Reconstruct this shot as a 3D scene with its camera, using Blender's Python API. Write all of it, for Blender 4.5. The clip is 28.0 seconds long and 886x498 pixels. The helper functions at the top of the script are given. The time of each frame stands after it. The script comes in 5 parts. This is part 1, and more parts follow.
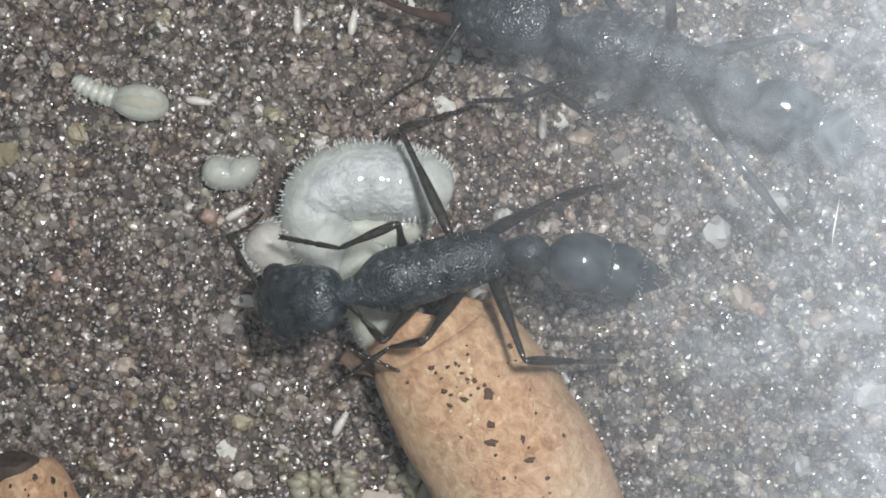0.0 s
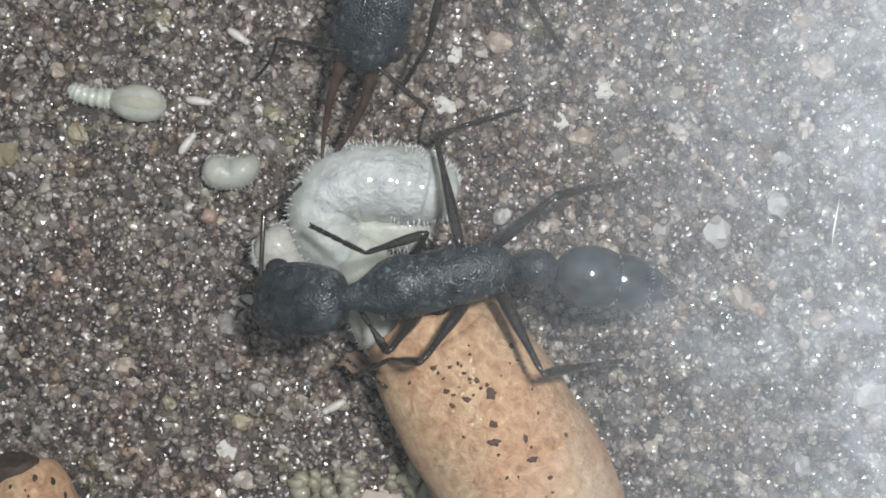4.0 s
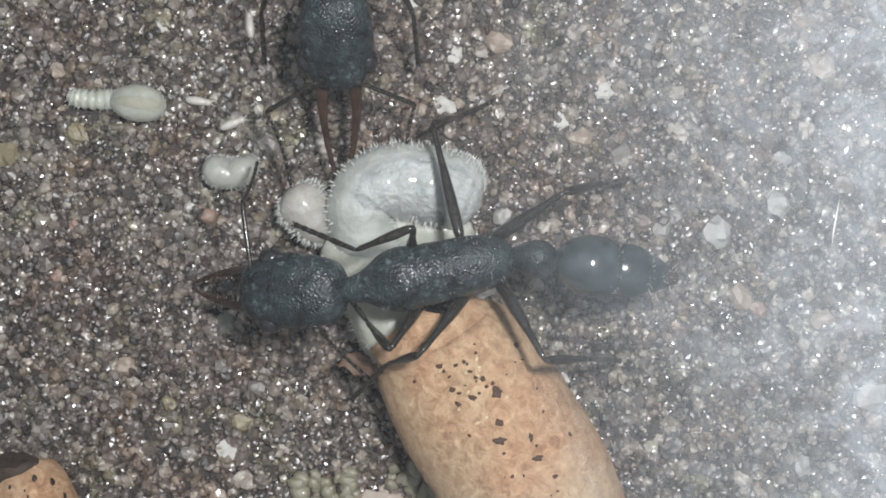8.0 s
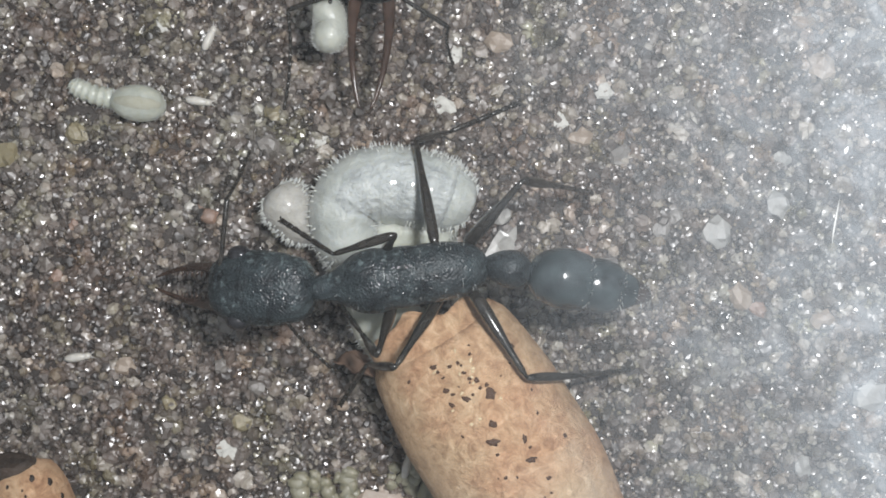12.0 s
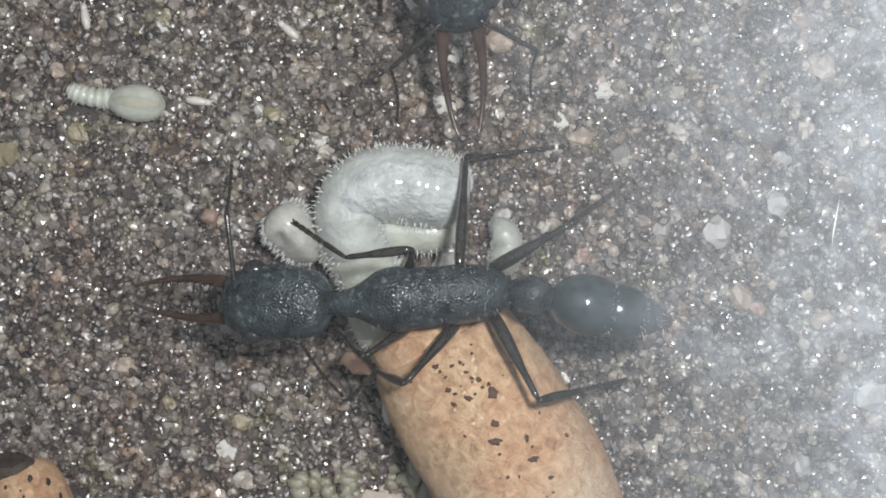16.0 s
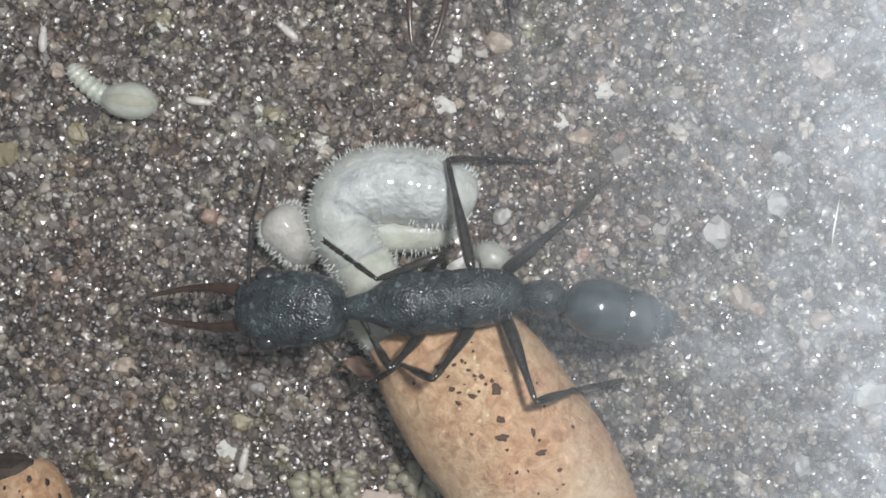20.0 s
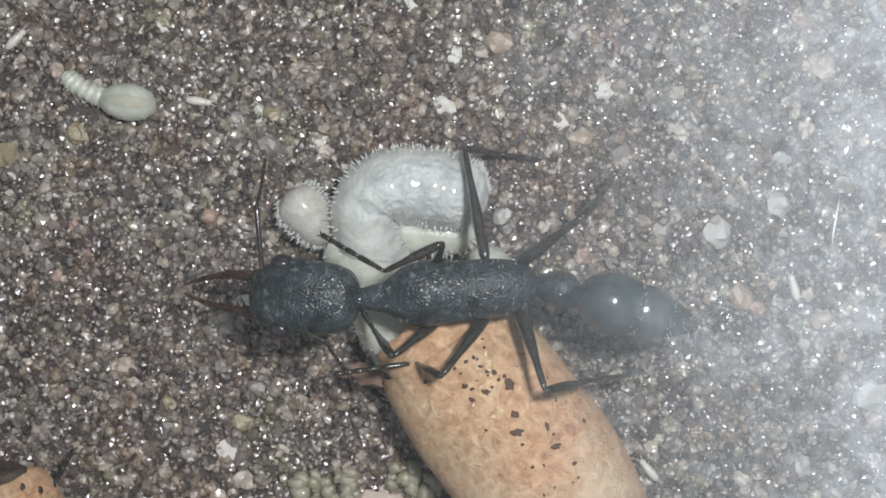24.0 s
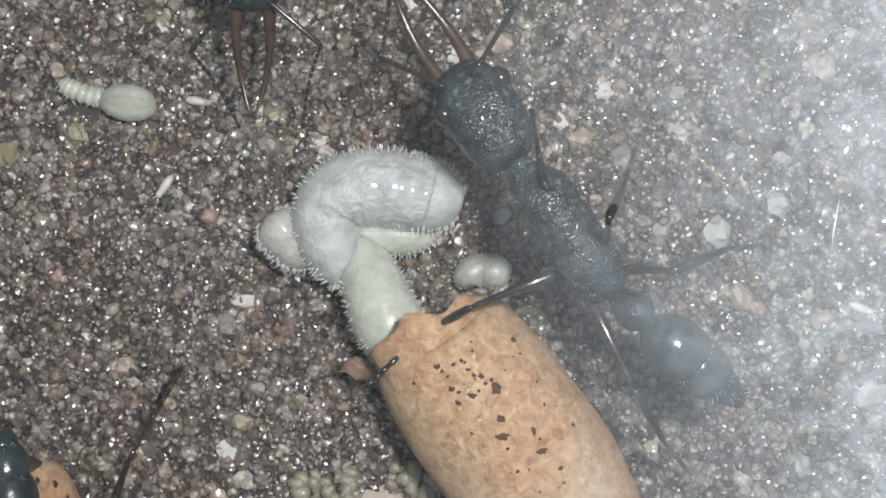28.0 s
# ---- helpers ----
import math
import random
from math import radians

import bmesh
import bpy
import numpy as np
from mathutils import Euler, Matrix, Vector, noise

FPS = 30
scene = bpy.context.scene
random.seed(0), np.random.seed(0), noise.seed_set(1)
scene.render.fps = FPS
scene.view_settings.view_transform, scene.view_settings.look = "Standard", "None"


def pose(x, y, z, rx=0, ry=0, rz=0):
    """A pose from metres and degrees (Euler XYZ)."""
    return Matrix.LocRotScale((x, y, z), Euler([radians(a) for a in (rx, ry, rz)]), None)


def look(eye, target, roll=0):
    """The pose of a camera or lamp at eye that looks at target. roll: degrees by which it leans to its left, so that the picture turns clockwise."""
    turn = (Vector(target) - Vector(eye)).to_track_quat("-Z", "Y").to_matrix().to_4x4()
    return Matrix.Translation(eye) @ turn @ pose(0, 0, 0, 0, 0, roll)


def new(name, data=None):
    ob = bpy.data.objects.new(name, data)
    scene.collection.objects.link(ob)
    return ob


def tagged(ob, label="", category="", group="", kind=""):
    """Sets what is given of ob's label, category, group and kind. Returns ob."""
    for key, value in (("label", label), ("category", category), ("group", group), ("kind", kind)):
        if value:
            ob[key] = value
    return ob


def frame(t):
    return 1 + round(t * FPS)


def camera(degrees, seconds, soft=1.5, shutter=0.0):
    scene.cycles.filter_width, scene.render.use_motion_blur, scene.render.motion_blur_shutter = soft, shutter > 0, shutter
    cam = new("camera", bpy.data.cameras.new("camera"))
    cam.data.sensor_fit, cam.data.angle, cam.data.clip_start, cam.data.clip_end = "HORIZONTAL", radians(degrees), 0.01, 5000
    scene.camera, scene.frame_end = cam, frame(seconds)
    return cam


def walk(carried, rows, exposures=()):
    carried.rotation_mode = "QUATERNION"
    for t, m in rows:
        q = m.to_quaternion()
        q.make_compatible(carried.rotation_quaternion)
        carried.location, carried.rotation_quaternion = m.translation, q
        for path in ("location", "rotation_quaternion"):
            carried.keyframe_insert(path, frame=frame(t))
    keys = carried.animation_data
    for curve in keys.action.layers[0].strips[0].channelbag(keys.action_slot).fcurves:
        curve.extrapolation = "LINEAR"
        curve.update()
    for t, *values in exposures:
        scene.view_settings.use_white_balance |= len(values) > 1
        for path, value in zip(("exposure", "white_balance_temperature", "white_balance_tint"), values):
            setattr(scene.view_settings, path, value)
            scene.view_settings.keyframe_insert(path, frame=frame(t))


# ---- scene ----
from mathutils.bvhtree import BVHTree

# ---- camera: held still, straight above the nest ----
MM = 0.001
HIGH = 48.26                      # eye above the nest floor, mm
cam = camera(36, 28.0, soft=1.75, shutter=0.2)
EYE = pose(0, 0, HIGH * MM)
walk(cam, [(0, EYE), (28, EYE)])

# ---- light: one small white lamp beside the lens, dim room ----
world = bpy.data.worlds.new("room")
world.use_nodes = True
scene.world = world
world.node_tree.nodes["Background"].inputs[0].default_value = (0.86, 0.93, 1.0, 1)
world.node_tree.nodes["Background"].inputs[1].default_value = 0.45
lamp_data = bpy.data.lights.new("lens_lamp", "AREA")
lamp_data.shape, lamp_data.size, lamp_data.energy = "DISK", 5 * MM, 0.0318
lamp_data.color = (0.99, 0.99, 1.0)
lamp = new("lens_lamp", lamp_data)
lamp.matrix_world = look((8.5 * MM, 6 * MM, 50 * MM), (2 * MM, 0, 0))
scene.view_settings.exposure = 0.0


# ---- helpers of this scene ----
def spot(u, v, z=0.0):
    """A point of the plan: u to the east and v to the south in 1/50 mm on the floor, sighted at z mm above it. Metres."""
    k = 0.02 * (HIGH - z) / HIGH
    return Vector(((u - 784) * k, (441 - v) * k, z)) * MM


def part(name, mesh, material, parent=None, label=""):
    """Links a mesh, or a bmesh, as one object under a thing."""
    if isinstance(mesh, bmesh.types.BMesh):
        data = bpy.data.meshes.new(name)
        mesh.to_mesh(data)
        mesh.free()
        mesh = data
    if material and not mesh.materials:
        mesh.materials.append(material)
    ob = new(name, mesh)
    ob.parent = parent
    return tagged(ob, label)


def thing(name, label, category, at=(0, 0, 0), group="", kind=""):
    ob = new(name)
    ob.empty_display_size = 0.001
    ob.location = at
    return tagged(ob, label, category, group, kind)


def curve_through(points, steps):
    """Catmull-Rom: rows of equal length, smoothed."""
    p = np.array(points, float)
    p = np.vstack([2 * p[0] - p[1], p, 2 * p[-1] - p[-2]])
    out = []
    for i in range(1, len(p) - 2):
        for s in np.linspace(0, 1, steps, endpoint=False):
            out.append(0.5 * (2 * p[i] + (p[i + 1] - p[i - 1]) * s + (2 * p[i - 1] - 5 * p[i] + 4 * p[i + 1] - p[i + 2]) * s ** 2
                              + (3 * p[i] - p[i - 1] - 3 * p[i + 1] + p[i + 2]) * s ** 3))
    out.append(p[-2])
    return np.array(out)


def sweep(rows, sides=12, flat=1.0, caps=True, wave=0.0, rings=0, lift=0.0):
    """A round body along rows of (x, y, z, radius). flat: height to width. wave and rings: bulging segments."""
    bm = bmesh.new()
    rows = np.array(rows, float)
    n, last, hoops = len(rows), None, []
    for i, (x, y, z, r) in enumerate(rows.tolist()):
        d = Vector(rows[min(i + 1, n - 1)][:3] - rows[max(i - 1, 0)][:3]).normalized()
        up = Vector((0, 0, 1)) if abs(d.z) < 0.9 else Vector((0, 1, 0))
        side = d.cross(up).normalized()
        over = side.cross(d)
        if rings:
            r *= 1 + wave * abs(math.sin(math.pi * rings * i / (n - 1)))
        hoops.append([bm.verts.new(Vector((x, y, z)) + r * (side * math.cos(a) + over * math.sin(a) * flat))
                      for a in (2 * math.pi * k / sides for k in range(sides))])
    for a, b in zip(hoops, hoops[1:]):
        for k in range(sides):
            bm.faces.new((a[k], a[(k + 1) % sides], b[(k + 1) % sides], b[k]))
    if caps:
        bm.faces.new(hoops[0][::-1])
        bm.faces.new(hoops[-1])
    for f in bm.faces:
        f.smooth = True
    bm.normal_update()
    bmesh.ops.recalc_face_normals(bm, faces=bm.faces)
    return bm


def stripe(rows, span, centre, half, rise, wave=0.0, rings=0, across=10):
    """A strip of skin lying on a swept body, from one share of its length to another, round an angle in degrees."""
    bm = bmesh.new()
    rows = np.array(rows, float)
    n, lines = len(rows), []
    first, final = int(span[0] * (n - 1)), int(span[1] * (n - 1))
    for i in range(first, final + 1):
        x, y, z, r = rows[i].tolist()
        d = Vector(rows[min(i + 1, n - 1)][:3] - rows[max(i - 1, 0)][:3]).normalized()
        side = d.cross(Vector((0, 0, 1))).normalized()
        over = side.cross(d)
        r *= 1 + wave * abs(math.sin(math.pi * rings * i / (n - 1)))
        s = (i - first) / max(1, final - first)
        wide = half * (0.1 + 0.9 * math.sin(math.pi * s) ** 0.5) * (1 + 0.25 * noise.noise(Vector((s * 9, 1.3, 4))))
        line = []
        for k in range(across + 1):
            w = 2 * k / across - 1
            a = math.radians(centre + wide * w)
            lifted = r + rise * (1 - w * w) * math.sin(math.pi * (0.06 + 0.88 * s)) - rise * 0.25
            line.append(bm.verts.new(Vector((x, y, z)) + lifted * (side * math.cos(a) + over * math.sin(a))))
        lines.append(line)
    for p, q in zip(lines, lines[1:]):
        for k in range(across):
            bm.faces.new((p[k], p[k + 1], q[k + 1], q[k])).smooth = True
    bmesh.ops.recalc_face_normals(bm, faces=bm.faces)
    return bm


def loft(sections, sides=20, power=2.0, wide=1.0):
    """A body along x through (x, half width, half height, z), in mm; power over 2 squares its outline."""
    bm = bmesh.new()
    hoops = []
    for x, w, h, z in sections:
        hoop = []
        for k in range(sides):
            a = 2 * math.pi * k / sides
            c, s = math.cos(a), math.sin(a)
            hoop.append(bm.verts.new(Vector((x, wide * w * math.copysign(abs(c) ** (2 / power), c), z + h * math.copysign(abs(s) ** (2 / power), s))) * MM))
        hoops.append(hoop)
    for a, b in zip(hoops, hoops[1:]):
        for k in range(sides):
            bm.faces.new((a[k], a[(k + 1) % sides], b[(k + 1) % sides], b[k]))
    bm.faces.new(hoops[0][::-1])
    bm.faces.new(hoops[-1])
    for f in bm.faces:
        f.smooth = True
    bmesh.ops.recalc_face_normals(bm, faces=bm.faces)
    return bm


def rounded(sections, steps=4):
    return [tuple(float(c) for c in r) for r in curve_through(sections, steps)]


def ball(c, r, flat=1.0, u=12, v=8):
    bm = bmesh.new()
    bmesh.ops.create_uvsphere(bm, u_segments=u, v_segments=v, radius=1)
    for w in bm.verts:
        w.co = Vector(c) + Vector((w.co.x, w.co.y, w.co.z * flat)) * r
    for f in bm.faces:
        f.smooth = True
    return bm


def joined(meshes):
    out = bmesh.new()
    for bm in meshes:
        data = bpy.data.meshes.new("scrap")
        bm.to_mesh(data)
        bm.free()
        out.from_mesh(data)
        bpy.data.meshes.remove(data)
    return out


# ---- materials ----
def material(name, rough=0.5, metal=0.0, ior=1.45):
    m = bpy.data.materials.new(name)
    m.use_nodes = True
    b = m.node_tree.nodes["Principled BSDF"]
    b.inputs["Roughness"].default_value = rough
    b.inputs["Metallic"].default_value = metal
    b.inputs["IOR"].default_value = ior
    return m, m.node_tree, b


def ramp(tree, source, stops):
    node = tree.nodes.new("ShaderNodeValToRGB")
    while len(node.color_ramp.elements) < len(stops):
        node.color_ramp.elements.new(1)
    for e, (at, colour) in zip(node.color_ramp.elements, stops):
        e.position, e.color = at, (*colour, 1)
    tree.links.new(source, node.inputs[0])
    return node.outputs[0]


def noise_of(tree, scale, detail=4, rough=0.55, distort=0.0):
    co = tree.nodes.new("ShaderNodeTexCoord")
    node = tree.nodes.new("ShaderNodeTexNoise")
    node.inputs["Scale"].default_value = scale
    node.inputs["Detail"].default_value = detail
    node.inputs["Roughness"].default_value = rough
    node.inputs["Distortion"].default_value = distort
    tree.links.new(co.outputs["Object"], node.inputs["Vector"])
    return node.outputs["Fac"]


def bump(tree, b, source, strength, depth):
    node = tree.nodes.new("ShaderNodeBump")
    node.inputs["Strength"].default_value = strength
    node.inputs["Distance"].default_value = depth
    tree.links.new(source, node.inputs["Height"])
    tree.links.new(node.outputs[0], b.inputs["Normal"])


def blend(tree, kind, fac, a, b):
    node = tree.nodes.new("ShaderNodeMix")
    node.data_type, node.blend_type = "RGBA", kind
    for socket, value in ((node.inputs[0], fac), (node.inputs[6], a), (node.inputs[7], b)):
        if isinstance(value, bpy.types.NodeSocket):
            tree.links.new(value, socket)
        else:
            socket.default_value = value
    return node.outputs[2]


def sand(name, island):
    """Wet quartz sand: brown, grey and clear grains, each with its own tone."""
    m, t, b = material(name, 0.3, 0.0, 1.6)
    b.inputs["Specular IOR Level"].default_value = 1.0
    if island:
        pick = t.nodes.new("ShaderNodeNewGeometry").outputs["Random Per Island"]
    else:
        pick = t.nodes.new("ShaderNodeObjectInfo").outputs["Random"]
    tone = ramp(t, pick, ((0, (0.028, 0.0235, 0.021)), (0.2, (0.07, 0.059, 0.052)), (0.42, (0.155, 0.134, 0.119)), (0.58, (0.092, 0.077, 0.069)),
                          (0.74, (0.22, 0.195, 0.178)), (0.84, (0.165, 0.145, 0.105)), (0.94, (0.3, 0.275, 0.245)), (1, (0.4, 0.38, 0.35))))
    cloud = ramp(t, noise_of(t, 130, 3), ((0.3, (0.67, 0.575, 0.515)), (0.5, (0.91, 0.87, 0.83)), (0.7, (0.92, 0.95, 0.92))))
    tinge = ramp(t, noise_of(t, 420, 3, 0.6), ((0.34, (1.0, 0.84, 0.72)), (0.48, (0.96, 0.96, 0.97)), (0.56, (0.96, 0.97, 0.96)), (0.68, (0.93, 0.97, 0.76))))
    t.links.new(blend(t, "MULTIPLY", 1.0, blend(t, "MULTIPLY", 1.0, tone, cloud), tinge), b.inputs["Base Color"])
    fine = noise_of(t, 8000, 4, 0.6)
    bump(t, b, fine, 0.35, 0.00003)
    spread = ramp(t, noise_of(t, 3100, 2), ((0.32, (0.17, 0.17, 0.17)), (0.48, (0.36, 0.36, 0.36)), (0.68, (0.6, 0.6, 0.6))))
    t.links.new(spread, b.inputs["Roughness"])
    return m


def plain(name, low, high, rough, scale=2500, depth=0.00002, strength=0.4, sub=0.0, radius=0.0004, coat=0.0, stretch=0.0):
    m, t, b = material(name, rough)
    t.links.new(ramp(t, noise_of(t, scale, 5, 0.6, stretch), ((0.3, low), (0.7, high))), b.inputs["Base Color"])
    bump(t, b, noise_of(t, scale * 3, 4), strength, depth)
    if sub:
        b.inputs["Subsurface Weight"].default_value = sub
        b.inputs["Subsurface Radius"].default_value = (1.0, 0.9, 0.7)
        b.inputs["Subsurface Scale"].default_value = radius
    b.inputs["Coat Weight"].default_value = coat
    b.inputs["Coat Roughness"].default_value = 0.07
    return m


def pebbled(name, low, high, rough):
    """Black chitin, finely pitted, so that the lamp breaks up into clusters of glints; bluish mottling, and pale flecks
    painted in for point glints.
    """
    m, t, b = material(name, rough)
    b.inputs["Specular IOR Level"].default_value = 0.4
    base = ramp(t, noise_of(t, 1300, 6, 0.7), ((0.34, low), (0.68, high)))
    haze = ramp(t, noise_of(t, 2400, 6, 0.75), ((0.5, (0, 0, 0)), (0.7, (0.3, 0.3, 0.3))))
    base = blend(t, "MIX", haze, base, (0.06, 0.08, 0.083, 1))
    # pale flecks in the base colour stand in for scattered point glints
    fleck = ramp(t, noise_of(t, 4200, 3, 0.6), ((0.56, (0, 0, 0)), (0.63, (1, 1, 1))))
    where = ramp(t, noise_of(t, 750, 3, 0.6), ((0.48, (0, 0, 0)), (0.6, (1, 1, 1))))
    t.links.new(blend(t, "MIX", blend(t, "MULTIPLY", 1.0, fleck, where), base, (0.09, 0.115, 0.118, 1)), b.inputs["Base Color"])
    co = t.nodes.new("ShaderNodeTexCoord")
    cells = t.nodes.new("ShaderNodeTexVoronoi")
    cells.feature = "SMOOTH_F1"
    cells.inputs["Scale"].default_value = 14000
    t.links.new(co.outputs["Object"], cells.inputs["Vector"])
    node = t.nodes.new("ShaderNodeBump")
    node.inputs["Distance"].default_value = 0.00006
    node.inputs["Strength"].default_value = 0.75
    t.links.new(cells.outputs["Distance"], node.inputs["Height"])
    t.links.new(node.outputs[0], b.inputs["Normal"])
    t.links.new(ramp(t, noise_of(t, 1600, 3), ((0.42, (0.13, 0.13, 0.13)), (0.56, (0.5, 0.5, 0.5)))), b.inputs["Roughness"])
    return m


def papery(name):
    """Spun tan silk: felted fine relief, paler towards the closed end, and brownish clouds."""
    m, t, b = material(name, 0.5)
    weave = ramp(t, noise_of(t, 2100, 8, 0.78, 0.8), ((0.28, (0.27, 0.15, 0.083)), (0.5, (0.565, 0.38, 0.228)), (0.7, (0.77, 0.595, 0.395))))
    co = t.nodes.new("ShaderNodeTexCoord")
    where = t.nodes.new("ShaderNodeSeparateXYZ")
    t.links.new(co.outputs["Object"], where.inputs[0])
    # the silk gets paler towards the closed end, unevenly
    endward = t.nodes.new("ShaderNodeMath")
    endward.operation = "MULTIPLY_ADD"
    t.links.new(where.outputs[0], endward.inputs[0])
    endward.inputs[1].default_value = 42.0
    t.links.new(noise_of(t, 330, 4, 0.65, 0.4), endward.inputs[2])
    paled = ramp(t, endward.outputs[0], ((0.7, (0, 0, 0)), (1.0, (0.45, 0.45, 0.45))))
    blush = ramp(t, noise_of(t, 260, 3, 0.6), ((0.36, (1.0, 0.86, 0.83)), (0.58, (1, 1, 1))))
    t.links.new(blend(t, "MIX", paled, blend(t, "MULTIPLY", 1.0, weave, blush), (0.74, 0.61, 0.44, 1)), b.inputs["Base Color"])
    bump(t, b, noise_of(t, 2600, 8, 0.8, 0.6), 1.0, 0.0002)
    return m


GRAIN, GRAIN_ONE = sand("sand_grain", True), sand("sand_grain_single", False)
SOIL = plain("damp_soil", (0.02, 0.016, 0.014), (0.05, 0.04, 0.034), 0.6, 3000, 0.00005)
PALE = plain("pale_stone", (0.34, 0.33, 0.3), (0.56, 0.55, 0.51), 0.45, 3000)
DULL = plain("dull_pale_stone", (0.2, 0.195, 0.18), (0.36, 0.35, 0.33), 0.5, 2500)
TAN = plain("tan_stone", (0.19, 0.15, 0.115), (0.34, 0.27, 0.21), 0.5, 3000)
RUST = plain("rust_stone", (0.15, 0.095, 0.07), (0.29, 0.19, 0.14), 0.5, 3500)
AMBER = plain("amber_grain", (0.16, 0.135, 0.08), (0.28, 0.24, 0.15), 0.2, 3000, sub=0.3)
GREY = plain("grey_stone", (0.11, 0.1, 0.09), (0.24, 0.22, 0.2), 0.4, 3000)
BEAD = plain("clear_bead", (0.2, 0.185, 0.125), (0.37, 0.35, 0.25), 0.12, 2500, sub=0.4, coat=0.5)
SHELL = pebbled("black_cuticle", (0.008, 0.0098, 0.0115), (0.036, 0.047, 0.051), 0.3)
GASTER = plain("smooth_black_cuticle", (0.008, 0.0115, 0.013), (0.036, 0.05, 0.053), 0.2, 1500, 0.00003, 0.5)
TIP = plain("brown_hairy_tip", (0.014, 0.009, 0.007), (0.045, 0.028, 0.02), 0.4, 5000, 0.00005, 0.9)
LIMB = plain("dark_brown_cuticle", (0.009, 0.0085, 0.008), (0.03, 0.026, 0.021), 0.2, 3000, 0.00001, coat=0.4)
JAW = plain("reddish_brown_cuticle", (0.022, 0.013, 0.0095), (0.06, 0.036, 0.026), 0.22, 2500, 0.00002)
EYE_SHINE = plain("eye", (0.012, 0.012, 0.014), (0.03, 0.03, 0.033), 0.12, 6000)
FLESH = plain("larva_skin", (0.325, 0.347, 0.325), (0.46, 0.482, 0.458), 0.45, 1100, 0.00013, 0.8, sub=0.7, radius=0.0009, coat=0.9)
FLESH_CLEAR = plain("clear_larva_skin", (0.335, 0.35, 0.3), (0.47, 0.485, 0.425), 0.3, 1800, 0.00005, 0.7, sub=0.7, radius=0.0008, coat=0.3)
FLESH_DIM = plain("dim_larva_skin", (0.27, 0.28, 0.25), (0.38, 0.39, 0.35), 0.4, 1500, 0.00006, 0.7, sub=0.6, radius=0.0006, coat=0.2)
FLESH_WARM = plain("warm_larva_skin", (0.27, 0.265, 0.24), (0.41, 0.4, 0.37), 0.5, 1500, 0.00008, 0.8, sub=0.6, radius=0.0006, coat=0.08)
CHAR = plain("blackish_spot", (0.012, 0.009, 0.007), (0.035, 0.022, 0.015), 0.5, 3000)
END_BROWN = plain("dark_brown_silk", (0.022, 0.016, 0.012), (0.075, 0.052, 0.038), 0.75, 1800, 0.00008, 0.8)
GUT_BROWN = plain("brown_gut", (0.27, 0.265, 0.205), (0.36, 0.355, 0.295), 0.7, 3000, sub=0.3)
GUT = plain("larva_gut", (0.29, 0.312, 0.305), (0.47, 0.492, 0.48), 0.42, 1500, 0.00015, 0.9, sub=0.5, radius=0.0004, coat=0.9)
BRISTLE = plain("larva_bristle", (0.4, 0.41, 0.38), (0.55, 0.56, 0.53), 0.4, 3000, sub=0.4, radius=0.0002)
SILK = papery("cocoon_silk")
SILK_DARK = plain("cocoon_silk_torn", (0.1, 0.062, 0.042), (0.19, 0.125, 0.09), 0.6, 1500, 0.00006)
RIM_GLINT = plain("silk_rim_glint", (0.45, 0.34, 0.2), (0.6, 0.49, 0.33), 0.35, 3000)
STAIN = plain("brown_stain", (0.028, 0.014, 0.008), (0.09, 0.043, 0.022), 0.7, 3000)
TAIL = plain("springtail_skin", (0.4, 0.38, 0.34), (0.54, 0.52, 0.48), 0.35, 3000, sub=0.3, radius=0.0002)
for gritty in (AMBER, GREY, RUST, TAN, DULL, BEAD):
    gritty.node_tree.nodes["Principled BSDF"].inputs["Specular IOR Level"].default_value = 1.0
    gritty.node_tree.nodes["Principled BSDF"].inputs["Roughness"].default_value = 0.35
PLASTER = plain("plaster", (0.3, 0.27, 0.24), (0.45, 0.42, 0.38), 0.8, 500, 0.0002)

BEAD.node_tree.nodes["Principled BSDF"].inputs["Transmission Weight"].default_value = 0.25


